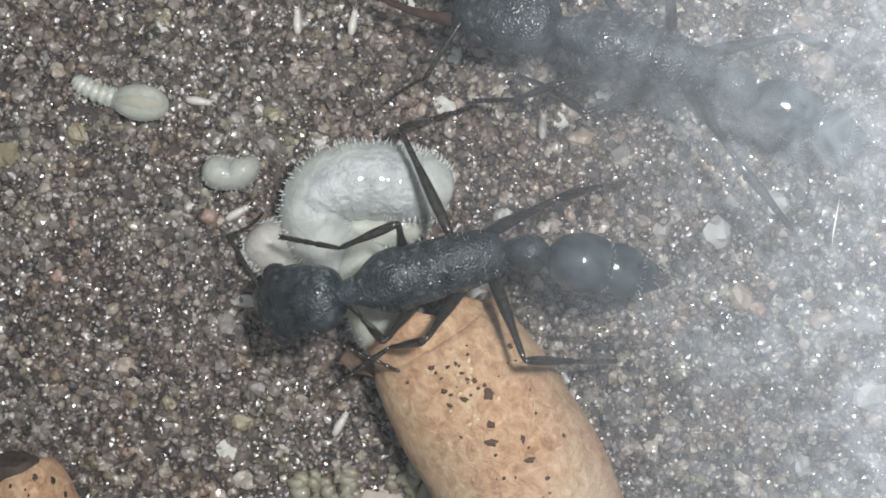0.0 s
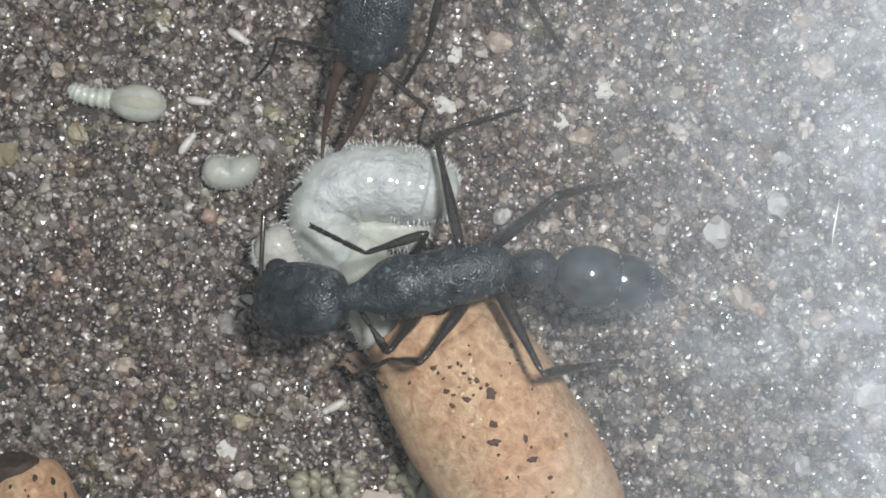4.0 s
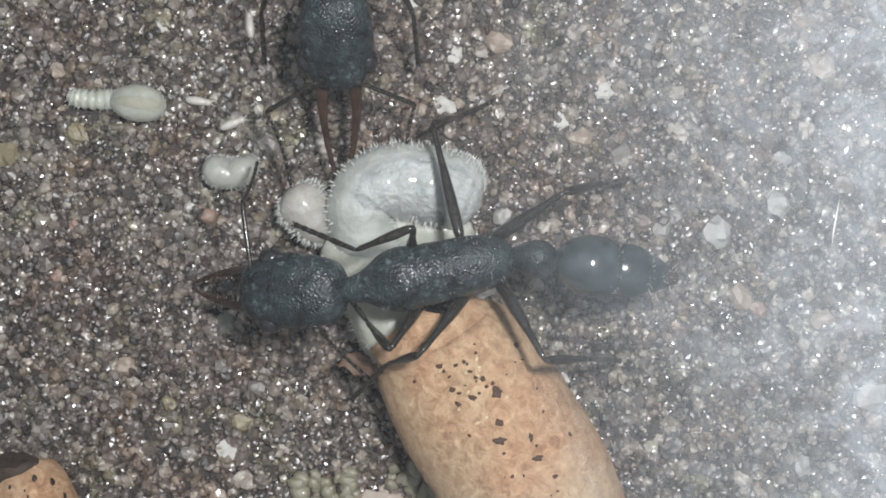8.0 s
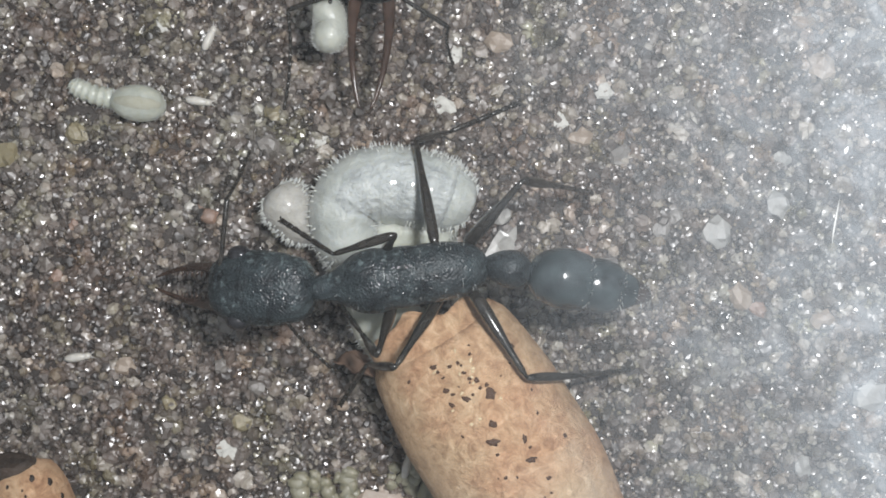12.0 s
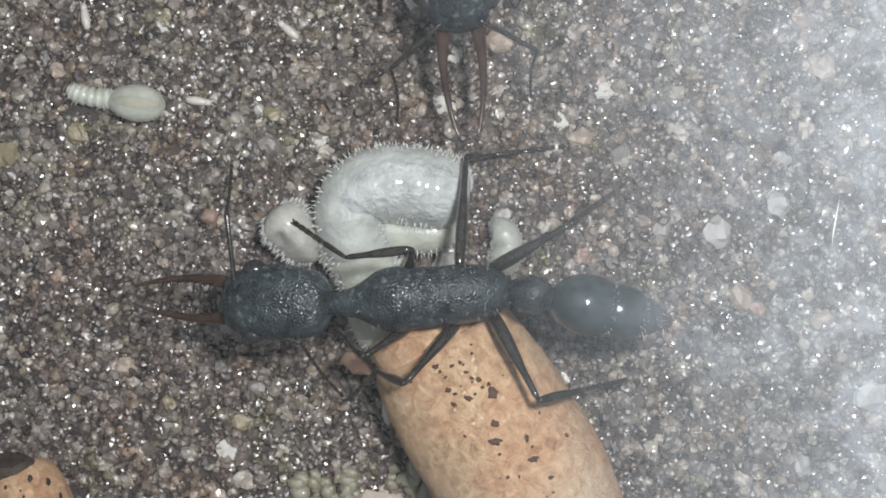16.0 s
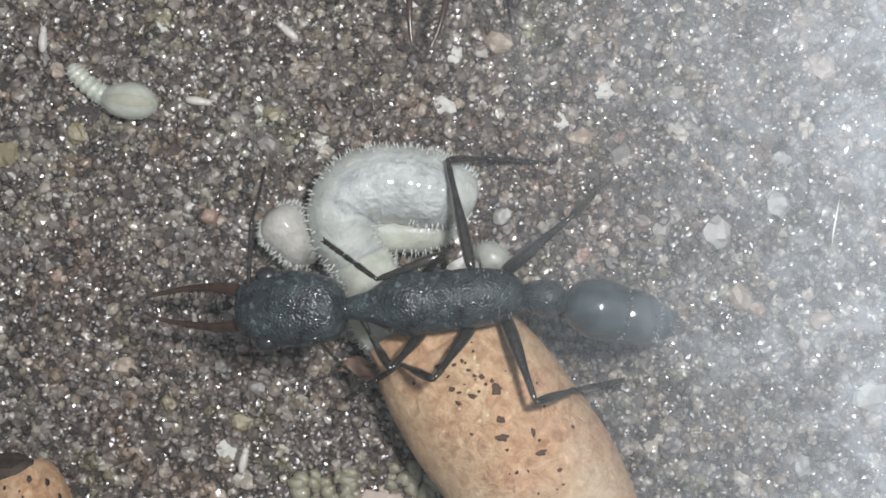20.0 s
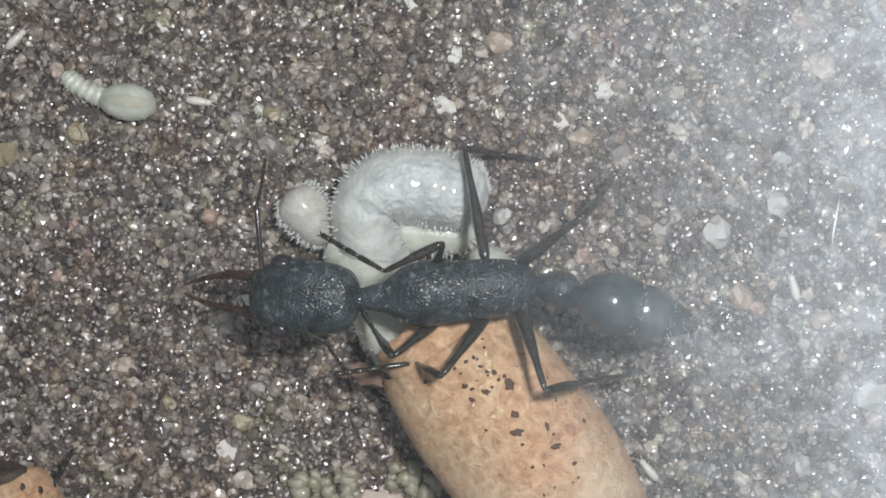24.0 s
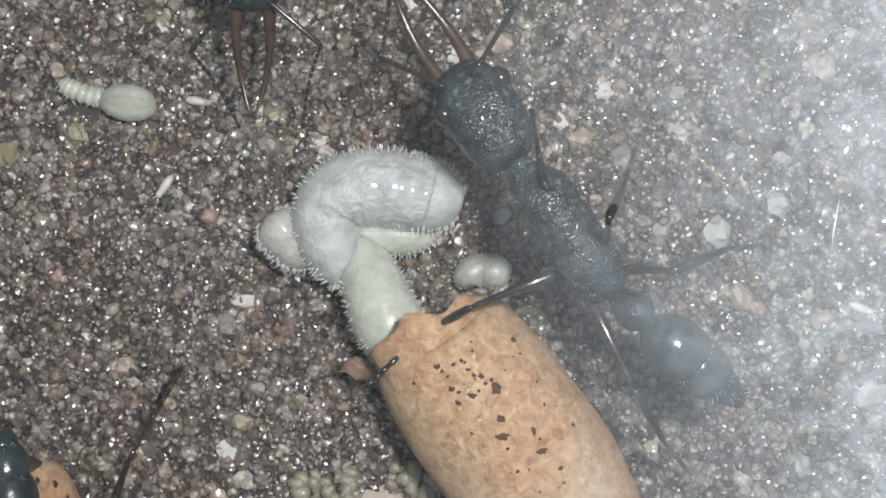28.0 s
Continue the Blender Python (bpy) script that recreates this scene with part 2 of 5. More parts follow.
def veiled_glass():
    """Clear glass; a painted veil of lamp glare thickens to the east and south-east."""
    m = bpy.data.materials.new("veiled_glass")
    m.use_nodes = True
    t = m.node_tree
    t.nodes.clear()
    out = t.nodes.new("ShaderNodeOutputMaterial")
    clear, shine, veil = (t.nodes.new("ShaderNodeBsdf" + k) for k in ("Transparent", "Glossy", "Diffuse"))
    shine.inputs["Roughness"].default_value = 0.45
    veil.inputs["Color"].default_value = (0.84, 0.92, 0.985, 1)
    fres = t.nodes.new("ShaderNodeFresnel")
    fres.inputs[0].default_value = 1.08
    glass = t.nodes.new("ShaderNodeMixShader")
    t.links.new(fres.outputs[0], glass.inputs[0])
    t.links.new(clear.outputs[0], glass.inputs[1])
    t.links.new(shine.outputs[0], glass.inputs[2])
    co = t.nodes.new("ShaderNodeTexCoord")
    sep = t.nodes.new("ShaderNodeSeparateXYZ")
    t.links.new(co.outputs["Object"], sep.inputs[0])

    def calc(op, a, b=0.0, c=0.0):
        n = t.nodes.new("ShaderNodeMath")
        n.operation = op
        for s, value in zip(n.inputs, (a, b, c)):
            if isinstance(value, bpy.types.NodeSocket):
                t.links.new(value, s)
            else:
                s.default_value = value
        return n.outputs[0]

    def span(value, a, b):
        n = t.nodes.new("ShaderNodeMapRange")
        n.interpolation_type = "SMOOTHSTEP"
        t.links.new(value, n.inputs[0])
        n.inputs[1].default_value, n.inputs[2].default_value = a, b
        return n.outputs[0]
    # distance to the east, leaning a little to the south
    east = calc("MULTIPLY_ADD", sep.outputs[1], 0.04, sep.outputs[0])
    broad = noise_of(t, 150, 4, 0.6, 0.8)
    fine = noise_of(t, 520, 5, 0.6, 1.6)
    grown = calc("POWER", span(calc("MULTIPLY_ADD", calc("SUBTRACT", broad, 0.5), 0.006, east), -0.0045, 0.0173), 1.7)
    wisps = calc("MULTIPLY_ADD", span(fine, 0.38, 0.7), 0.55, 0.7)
    dense = calc("MULTIPLY_ADD", calc("MULTIPLY", grown, wisps), VEIL_MOST, VEIL_LEAST)
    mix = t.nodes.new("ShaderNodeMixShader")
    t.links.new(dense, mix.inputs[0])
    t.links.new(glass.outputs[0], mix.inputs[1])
    t.links.new(veil.outputs[0], mix.inputs[2])
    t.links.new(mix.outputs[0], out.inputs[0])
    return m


# least and most cover of the white film painted in place of glare
VEIL_LEAST, VEIL_MOST = 0.009, 0.262
GLASS = veiled_glass()

# ---- the nest box: floor, walls, glass lid ----
FLOOR_X, FLOOR_Y, LID = 46.0, 34.0, 9.5


def height(x, y):
    """The floor's uneven level in mm."""
    p = Vector((x * 0.32, y * 0.32, 1.7))
    return 0.16 * noise.noise(p) + 0.09 * noise.noise(p * 3.1)


def slab(a, b):
    bm = bmesh.new()
    bmesh.ops.create_cube(bm, size=1)
    for w in bm.verts:
        w.co = Vector([(a[i] + b[i]) / 2 + w.co[i] * (b[i] - a[i]) for i in range(3)]) * MM
    return bm


def build_box():
    n_x, n_y = 230, 170
    xs, ys = np.linspace(-FLOOR_X, FLOOR_X, n_x), np.linspace(-FLOOR_Y, FLOOR_Y, n_y)
    verts = [(x * MM, y * MM, (height(x, y) - 0.1) * MM) for y in ys for x in xs]
    faces = [(j * n_x + i, j * n_x + i + 1, (j + 1) * n_x + i + 1, (j + 1) * n_x + i) for j in range(n_y - 1) for i in range(n_x - 1)]
    data = bpy.data.meshes.new("ground")
    data.from_pydata(verts, [], faces)
    data.shade_smooth()
    ground = part("ground", data, SOIL)
    tagged(ground, "damp brown sandy floor of an ant nest", "floor", kind="structure")
    for name, a, b in (("wall_north", (-FLOOR_X - 4, FLOOR_Y, -3), (FLOOR_X + 4, FLOOR_Y + 4, LID)),
                       ("wall_south", (-FLOOR_X - 4, -FLOOR_Y - 4, -3), (FLOOR_X + 4, -FLOOR_Y, LID)),
                       ("wall_east", (FLOOR_X, -FLOOR_Y, -3), (FLOOR_X + 4, FLOOR_Y, LID)),
                       ("wall_west", (-FLOOR_X - 4, -FLOOR_Y, -3), (-FLOOR_X, FLOOR_Y, LID))):
        wall = part(name, slab(a, b), PLASTER)
        bevel = wall.modifiers.new("edge", "BEVEL")
        bevel.width = 0.0004
        tagged(wall, "rough plaster side wall of the nest box", "wall", kind="structure")
    lid = part("glass_lid", slab((-FLOOR_X - 4, -FLOOR_Y - 4, LID + 0.004), (FLOOR_X + 4, FLOOR_Y + 4, LID + 1.0)), None)
    # the painted glare lies on the underside: one face of its own
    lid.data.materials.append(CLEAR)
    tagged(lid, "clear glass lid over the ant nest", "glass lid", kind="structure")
    veil_bm = bmesh.new()
    veil_bm.faces.new([veil_bm.verts.new((x * MM, y * MM, (LID - 0.05) * MM)) for x, y in
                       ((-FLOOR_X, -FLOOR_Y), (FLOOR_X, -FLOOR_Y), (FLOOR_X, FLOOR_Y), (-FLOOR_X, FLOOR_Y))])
    part("glare_veil", veil_bm, GLASS, lid, "thin whitish veil under the glass, standing in for lamp glare")
    mark = sweep([(*(spot(u, v, LID - 0.1)), r * MM) for u, v, r in ((1486, 352, 0.006), (1483, 367, 0.02), (1478, 395, 0.03), (1475, 412, 0.028), (1473, 430, 0.008))], 6, 0.3)
    part("scratch", mark, PALE, lid, "short fine whitish scratch")
    return ground


CLEAR = bpy.data.materials.new("clear_glass")
CLEAR.use_nodes = True
CLEAR.node_tree.nodes.clear()
_a, _b = CLEAR.node_tree.nodes.new("ShaderNodeBsdfTransparent"), CLEAR.node_tree.nodes.new("ShaderNodeOutputMaterial")
CLEAR.node_tree.links.new(_a.outputs[0], _b.inputs[0])
ground = build_box()


# ---- ants ----
MESHES = {}


def shared(key, maker):
    if key not in MESHES:
        bm = maker()
        data = bpy.data.meshes.new(key)
        bm.to_mesh(data)
        bm.free()
        MESHES[key] = data
    return MESHES[key]


THIGH = {"front": 2.3, "hind": 3.4}
SHIN = {"front": 2.15, "middle": 2.6, "hind": 2.75}
HIPS = {"front": (0.5, 0.85, -0.8), "middle": (-1.1, 0.75, -0.8), "hind": (-2.0, 0.62, -0.75)}


def limb(length, thick, thin, bow, waist=0.25):
    rows = []
    for i in range(13):
        s = i / 12
        r = (thick * (1 - s) + thin * s) * (0.72 + 0.45 * math.sin(math.pi * min(1, s * 1.25 + 0.12)) ** 1) * (1 if 0 < i < 12 else 0.6)
        rows.append((length * s * MM, 0, bow * math.sin(math.pi * s) * MM, r * MM))
    return sweep(rows, 10)


def toe(long=1.0):
    pieces, x = [], 0.0
    for k, l in enumerate(long * c for c in (0.95, 0.45, 0.35, 0.25, 0.3)):
        pieces.append(sweep([(x * MM, 0, 0, 0.06 * MM), ((x + l * 0.2) * MM, 0, 0, 0.08 * MM), ((x + l * 0.9) * MM, 0, 0, 0.105 * MM), ((x + l) * MM, 0, 0, 0.06 * MM)], 7))
        x += l
    for s in (-1, 1):
        pieces.append(sweep([(x * MM, 0, 0, 0.03 * MM), ((x + 0.12) * MM, s * 0.08 * MM, 0, 0.025 * MM), ((x + 0.2) * MM, s * 0.1 * MM, -0.06 * MM, 0.008 * MM)], 5))
    return joined(pieces)


def feeler():
    """An elbowed antenna: long scape, then twelve small joints. Along x, bending at the elbow towards y."""
    pieces = [sweep([(0, 0, 0, 0.07 * MM), (0.3 * MM, 0, 0, 0.075 * MM), (2.2 * MM, 0, 0, 0.09 * MM), (2.35 * MM, 0, 0, 0.05 * MM)], 8)]
    at, d = Vector((2.33, 0, 0)), Vector((0.2, 0.98, 0)).normalized()
    for k in range(11):
        l = 0.24 + 0.012 * k
        d = (d + Vector((0.03, -0.01, 0))).normalized()
        end = at + d * l
        pieces.append(sweep([(*(at * MM), 0.045 * MM), (*((at * 0.3 + end * 0.7) * MM), 0.07 * MM), (*(end * MM), 0.05 * MM)], 7))
        at = end
    return joined(pieces)


def mandible():
    """A long forceps jaw, flat, bent up and in at its tip, toothed along the inner edge."""
    rows = rounded([(0, 0, 0, 0.24), (0.5, 0.14, 0.0, 0.22), (1.5, 0.18, 0.05, 0.15), (2.6, 0.08, 0.25, 0.105), (3.4, -0.1, 0.55, 0.07), (3.8, -0.26, 0.75, 0.03)], 4)
    pieces = [sweep([[c * MM for c in r] for r in rows], 10, 0.6)]
    for k in range(7):
        x = 1.0 + 0.32 * k
        pieces.append(sweep([(x * MM, 0.0, (0.05 + 0.04 * k) * MM, 0.06 * MM), ((x + 0.1) * MM, -0.2 * MM, (0.05 + 0.04 * k) * MM, 0.01 * MM)], 5))
    return joined(pieces)


def mirrored(maker):
    bm = maker()
    for w in bm.verts:
        w.co.y = -w.co.y
    bmesh.ops.reverse_faces(bm, faces=bm.faces)
    return bm


def hairs(count, along, half, top, seed):
    """Short pale hairs standing on a body part."""
    rnd = random.Random(seed)
    pieces = []
    for _ in range(count):
        x, a = rnd.uniform(*along), rnd.uniform(0.1, 0.9) * math.pi
        p = Vector((x, half * math.cos(a), top * math.sin(a)))
        d = Vector((rnd.uniform(-0.4, 0.4), math.cos(a), math.sin(a))).normalized()
        q = p + d * rnd.uniform(0.1, 0.24)
        pieces.append(sweep([(*(p * MM), 0.012 * MM), (*(q * MM), 0.004 * MM)], 3, caps=False))
    return joined(pieces)


def build_ant(label, group="ants of the nest", middle=(3.6, 3.6), full=1.0):
    ant = thing("ant", label, "ant", group=group)
    rig = {"root": ant, "legs": {}}
    part("pronotum", shared("pronotum", lambda: loft(rounded([(3.25, 0.25, 0.27, -0.1), (2.85, 0.33, 0.33, -0.1), (2.5, 0.4, 0.4, -0.08), (2.2, 0.48, 0.48, -0.06), (1.85, 0.66, 0.64, -0.02), (1.45, 0.88, 0.84, 0.03), (0.95, 0.97, 0.92, 0.06), (0.55, 0.93, 0.88, 0.04), (0.38, 0.88, 0.83, 0.02)]), 24, 2.15, 1.06)), SHELL, ant)
    part("mesonotum", shared("mesonotum", lambda: loft(rounded([(0.5, 0.86, 0.82, 0.03), (0.38, 0.9, 0.85, 0.04), (0.0, 0.91, 0.85, 0.04), (-0.35, 0.89, 0.82, 0.01), (-0.47, 0.85, 0.78, 0)]), 24, 2.15, 1.06)), SHELL, ant)
    part("propodeum", shared("propodeum", lambda: loft(rounded([(-0.38, 0.84, 0.77, 0), (-0.52, 0.88, 0.8, 0), (-1.2, 0.88, 0.8, -0.02), (-1.9, 0.78, 0.7, -0.08), (-2.4, 0.58, 0.52, -0.18), (-2.62, 0.3, 0.3, -0.28)]), 24, 2.15, 1.06)), SHELL, ant)
    swell = lambda rows: [(x * full, y / full ** 0.5, z / full ** 0.5, h) for x, y, z, h in rows]
    petiole = part("petiole", shared("petiole", lambda: loft(rounded([(0.12, 0.2, 0.2, -0.15), (-0.05, 0.3, 0.3, -0.1), (-0.35, 0.48, 0.55, 0.02), (-0.75, 0.6, 0.7, 0.08), (-1.1, 0.56, 0.62, 0.04), (-1.35, 0.36, 0.38, -0.08), (-1.5, 0.24, 0.24, -0.14)]), 20)), SHELL, ant)
    rig["petiole"] = petiole
    part("hairs", shared("hairs", lambda: hairs(70, (-2.2, 2.2), 0.8, 0.8, 5)), BRISTLE, ant)
    head = part("head", shared("head", lambda: loft(rounded([(-0.14, 0.36, 0.3, 0), (0.02, 0.68, 0.54, 0), (0.32, 0.92, 0.75, 0.02), (1.1, 1.09, 0.88, 0.05), (2.0, 1.12, 0.85, 0.05), (2.8, 0.95, 0.64, 0), (3.25, 0.68, 0.42, -0.05), (3.42, 0.3, 0.2, -0.1)]), 26, 2.5, 1.07)), SHELL, ant)
    rig["head"] = head
    for side, name in ((1, "left"), (-1, "right")):
        eye = part("eye", shared("eye" + name, lambda: ball(Vector((2.3, side * 1.02, 0.22)) * MM, 0.33 * MM, 1.2)), EYE_SHINE, head, "large dark bulging eye")
        eye.scale = (1.25, 1, 1)
        eye.location = (-0.575 * MM, 0, 0)
        jaw = part("mandible", shared("mandible" + name, mandible if side > 0 else lambda: mirrored(mandible)), JAW, head, "long slender reddish-brown toothed mandible")
        jaw.location = Vector((3.05, side * 0.42, -0.12)) * MM
        rig["jaw_" + name] = jaw
        feel = part("antenna", shared("antenna" + name, feeler if side < 0 else lambda: mirrored(feeler)), LIMB, head, "thin elbowed black antenna")
        feel.location = Vector((2.88, side * 0.5, 0.42)) * MM
        rig["antenna_" + name] = feel
    gaster = part("gaster", shared("gaster%.2f" % full, lambda: loft(rounded(swell([(0.08, 0.2, 0.2, -0.12), (-0.03, 0.46, 0.44, -0.06), (-0.3, 0.74, 0.72, 0), (-0.85, 0.95, 0.92, 0.02), (-1.35, 0.96, 0.92, 0), (-1.75, 0.87, 0.84, 0), (-1.86, 0.8, 0.78, 0)])), 26)), GASTER, ant, "smooth black first segment of the gaster")
    rig["gaster"] = gaster
    for k, rows in enumerate(([(-1.7, 0.7, 0.66, 0), (-1.86, 0.82, 0.77, 0), (-2.2, 0.87, 0.8, -0.01), (-2.6, 0.8, 0.74, -0.03), (-2.88, 0.66, 0.62, -0.05), (-2.94, 0.6, 0.56, -0.06)],
                              [(-2.85, 0.5, 0.48, -0.06), (-2.95, 0.6, 0.55, -0.07), (-3.2, 0.54, 0.49, -0.1), (-3.42, 0.42, 0.39, -0.13)],
                              [(-3.36, 0.34, 0.32, -0.13), (-3.46, 0.38, 0.34, -0.14), (-3.7, 0.29, 0.25, -0.19), (-3.88, 0.15, 0.14, -0.23), (-3.95, 0.03, 0.03, -0.26)])):
        part("gaster_segment", shared("gaster_segment%d%.2f" % (k, full), lambda: loft(rounded(swell(rows)), 24)), GASTER if k < 2 else TIP, gaster)
    part("gaster_hairs", shared("gaster_hairs%.2f" % full, lambda: joined([hairs(26, (-1.9 * full, -1.7 * full), 0.76, 0.76, 6), hairs(22, (-2.95 * full, -2.75 * full), 0.6, 0.6, 7), hairs(26, (-3.8 * full, -3.2 * full), 0.34, 0.36, 8)])), BRISTLE, gaster, "short pale hairs along the segment edges")
    for which, (x, y, z) in HIPS.items():
        for side, name in ((1, "left"), (-1, "right")):
            hip = Vector((x, side * y, z))
            coxa = part("leg", shared("coxa" + which + name, lambda: sweep([(*((hip + Vector((0.9 if which == "front" else 0.1, -side * 0.4, 0.5))) * MM), 0.3 * MM), (*((hip + Vector((0.4 if which == "front" else 0.05, -side * 0.12, 0.15))) * MM), 0.28 * MM), (*(hip * MM), 0.15 * MM)], 9)), LIMB, ant)
            thigh = middle[side < 0] if which == "middle" else THIGH[which]
            femur = part("femur", shared("femur%s%.1f" % (which, thigh), lambda: limb(thigh, 0.21 if which == "hind" else 0.175, 0.14, 0.12)), LIMB, coxa)
            tibia = part("tibia", shared("tibia" + which, lambda: limb(SHIN[which], 0.13, 0.16 if which == "hind" else 0.13, 0.04)), LIMB, coxa)
            tarsus = part("tarsus", shared("tarsus" + which, lambda: toe({"front": 1.2, "middle": 1.15, "hind": 1.6}[which])), LIMB, coxa)
            rig["legs"][which + "_" + name] = (hip, femur, tibia, tarsus, thigh, SHIN[which])
    return rig


main_ant = build_ant("large black ant with long mandibles straddling the cocoon and larva", middle=(3.1, 4.2))
walking_ant = build_ant("large black ant with long mandibles, walking about the nest floor", full=1.15)
leaving_ant = build_ant("large black ant passing beside the smaller cocoon")

# ---- brood ----


def mm_rows(rows, origin):
    """Plan rows (u, v, z, radius in mm) as metres round an origin."""
    return [(*(spot(u, v, z) - origin), r * MM) for u, v, z, r in rows]


def bristles(rows, every, count, length, sides=4, low=-0.5, seed=2, inner=True):
    """Rows of small spikes over a swept body; rows in metres with radius."""
    rnd = random.Random(seed)
    verts, faces = [], []
    for i in range(1, len(rows) - 1, every):
        p, r = Vector(rows[i][:3]), rows[i][3]
        d = (Vector(rows[i + 1][:3]) - Vector(rows[i - 1][:3])).normalized()
        side = d.cross(Vector((0, 0, 1))).normalized()
        over = side.cross(d)
        for k in range(count):
            a = 2 * math.pi * (k + rnd.uniform(-0.35, 0.35)) / count
            out = side * math.cos(a) + over * math.sin(a)
            if out.z < low or out.z > 0.62 or (not inner and math.cos(a) > 0.2 and d.x > 0.2):
                continue
            base = p + out * r * 0.96 + d * rnd.uniform(-0.5, 0.5) * r * 0.12
            lean = (out + d * rnd.uniform(-0.35, 0.35) + side * rnd.uniform(-0.1, 0.1)).normalized()
            l, w = length * rnd.uniform(0.65, 1.25), length * 0.19
            x = lean.cross(d).normalized()
            y = lean.cross(x)
            n = len(verts)
            for j in range(sides):
                b = 2 * math.pi * j / sides
                verts.append(base + (x * math.cos(b) + y * math.sin(b)) * w)
            verts.append(base + lean * l)
            faces += [(n + j, n + (j + 1) % sides, n + sides) for j in range(sides)]
    data = bpy.data.meshes.new("bristles")
    data.from_pydata(verts, [], faces)
    return data


def fat_body(name, rows, steps, parent, origin, mat, label="", spikes=(1, 20, 0.24), sides=22, flat=1.0, rings=0, wave=0.05, inner=True, hold=None):
    path = [tuple(r.tolist()) for r in curve_through(mm_rows(rows, origin), steps)]
    body = part(name, sweep(path, sides, flat, True, wave, rings), mat, parent, label)
    if spikes:
        spiky = part("bristles", bristles(path, spikes[0], spikes[1], spikes[2] * MM, low=-0.3, inner=inner), BRISTLE, hold or body, "short stiff whitish bristles")
        tagged(spiky, kind="stuff")
    return body


HUMP = [(652, 500, 1.1, 0.66), (612, 460, 1.25, 1.0), (583, 412, 1.6, 1.14), (590, 362, 1.7, 1.24), (630, 336, 1.75, 1.3), (685, 333, 1.75, 1.32),
        (738, 343, 1.7, 1.3), (766, 350, 1.64, 1.14), (781, 354, 1.58, 0.72), (786, 355, 1.55, 0.25)]
TAIL_END = [(685, 337, 1.7, 0.85), (712, 340, 1.7, 1.18), (742, 345, 1.68, 1.27), (780, 352, 1.6, 1.2), (807, 358, 1.5, 0.9), (820, 362, 1.4, 0.3)]


def build_grub():
    o = spot(665, 350, 0)
    grub = thing("large_larva", "fat white bristly ant larva curled beside the open cocoon", "larva", o, "larvae")
    abdomen = fat_body("abdomen", HUMP, 7, grub, o, FLESH, "swollen white curled abdomen", (1, 26, 0.26), 30, rings=13, wave=0.045, inner=False)
    fat_body("belly_fold", [(588, 412, 1.1, 0.3), (622, 413, 1.12, 0.64), (690, 415, 1.12, 0.77), (742, 411, 1.15, 0.74), (775, 393, 1.25, 0.45)], 5, abdomen, o, FLESH_CLEAR, "", (1, 22, 0.2), 16, hold=abdomen)
    tail_end = fat_body("tail_end", TAIL_END, 6, grub, o, FLESH, "blunt white hind end of the abdomen", (1, 24, 0.26), 28, rings=4, wave=0.03)
    part("gut", stripe([tuple(r.tolist()) for r in curve_through(mm_rows(HUMP, o), 7)], (0.3, 0.87), 80, 46, 0.018 * MM, 0.045, 13, 14), GUT, abdomen, "greyish mottled gut showing through the skin")
    neck = fat_body("neck", [(590, 425, 1.0, 0.75), (624, 450, 1.15, 0.98), (650, 482, 1.4, 1.04), (668, 520, 1.8, 1.1), (686, 565, 2.0, 1.2), (710, 603, 2.1, 1.14), (732, 645, 2.2, 0.95), (748, 690, 2.2, 0.4)],
                    6, grub, o, FLESH_CLEAR, "pale neck reaching into the cocoon", (1, 20, 0.2), 22, rings=9, wave=0.02)
    return grub, abdomen, tail_end, neck


def build_round():
    o = spot(510, 400, 0)
    larva = thing("round_larva", "small round whitish bristly larva pressed against the fat one", "larva", o, "larvae")
    fat_body("body", [(484, 380, 1.2, 0.3), (490, 387, 1.25, 0.7), (503, 400, 1.3, 0.9), (522, 424, 1.2, 0.82), (541, 442, 1.0, 0.7), (560, 457, 0.8, 0.3)], 6, larva, o, FLESH_WARM, "", (1, 22, 0.24), 22, rings=7, wave=0.03)
    return larva


PEAR = [(200, 177, 0.32, 0.22), (210, 179, 0.42, 0.42), (225, 181, 0.55, 0.58), (246, 183, 0.62, 0.65), (268, 186, 0.58, 0.58), (284, 188, 0.48, 0.4), (294, 189, 0.42, 0.14)]


def build_pear():
    o = spot(250, 182, 0)
    larva = thing("pear_larva", "small translucent larva with a round belly and thin ringed neck", "larva", o, "larvae")
    belly = fat_body("belly", PEAR, 5, larva, o, FLESH_CLEAR, "", (1, 18, 0.07), 20)
    # pale gut inside, showing as a darker stripe
    part("gut", stripe([tuple(r.tolist()) for r in curve_through(mm_rows(PEAR, o), 5)], (0.25, 0.86), 88, 20, 0.01 * MM), GUT_BROWN, belly, "faint brownish gut line")
    pivot = spot(205, 176, 0)
    rows = [(212, 179, 0.32, 0.26), (192, 173, 0.34, 0.3), (170, 166, 0.34, 0.29), (150, 157, 0.34, 0.28), (136, 148, 0.33, 0.26), (127, 140, 0.32, 0.12)]
    path = [tuple(r.tolist()) for r in curve_through(mm_rows(rows, pivot), 6)]
    neck = part("neck", sweep(path, 14, 1, True, 0.3, 8), FLESH_CLEAR, larva)
    neck.location = pivot - o
    spiky = part("bristles", bristles(path, 3, 8, 0.17 * MM, low=-0.4), BRISTLE, neck, "tiny bristles")
    tagged(spiky, kind="stuff")
    return larva, neck


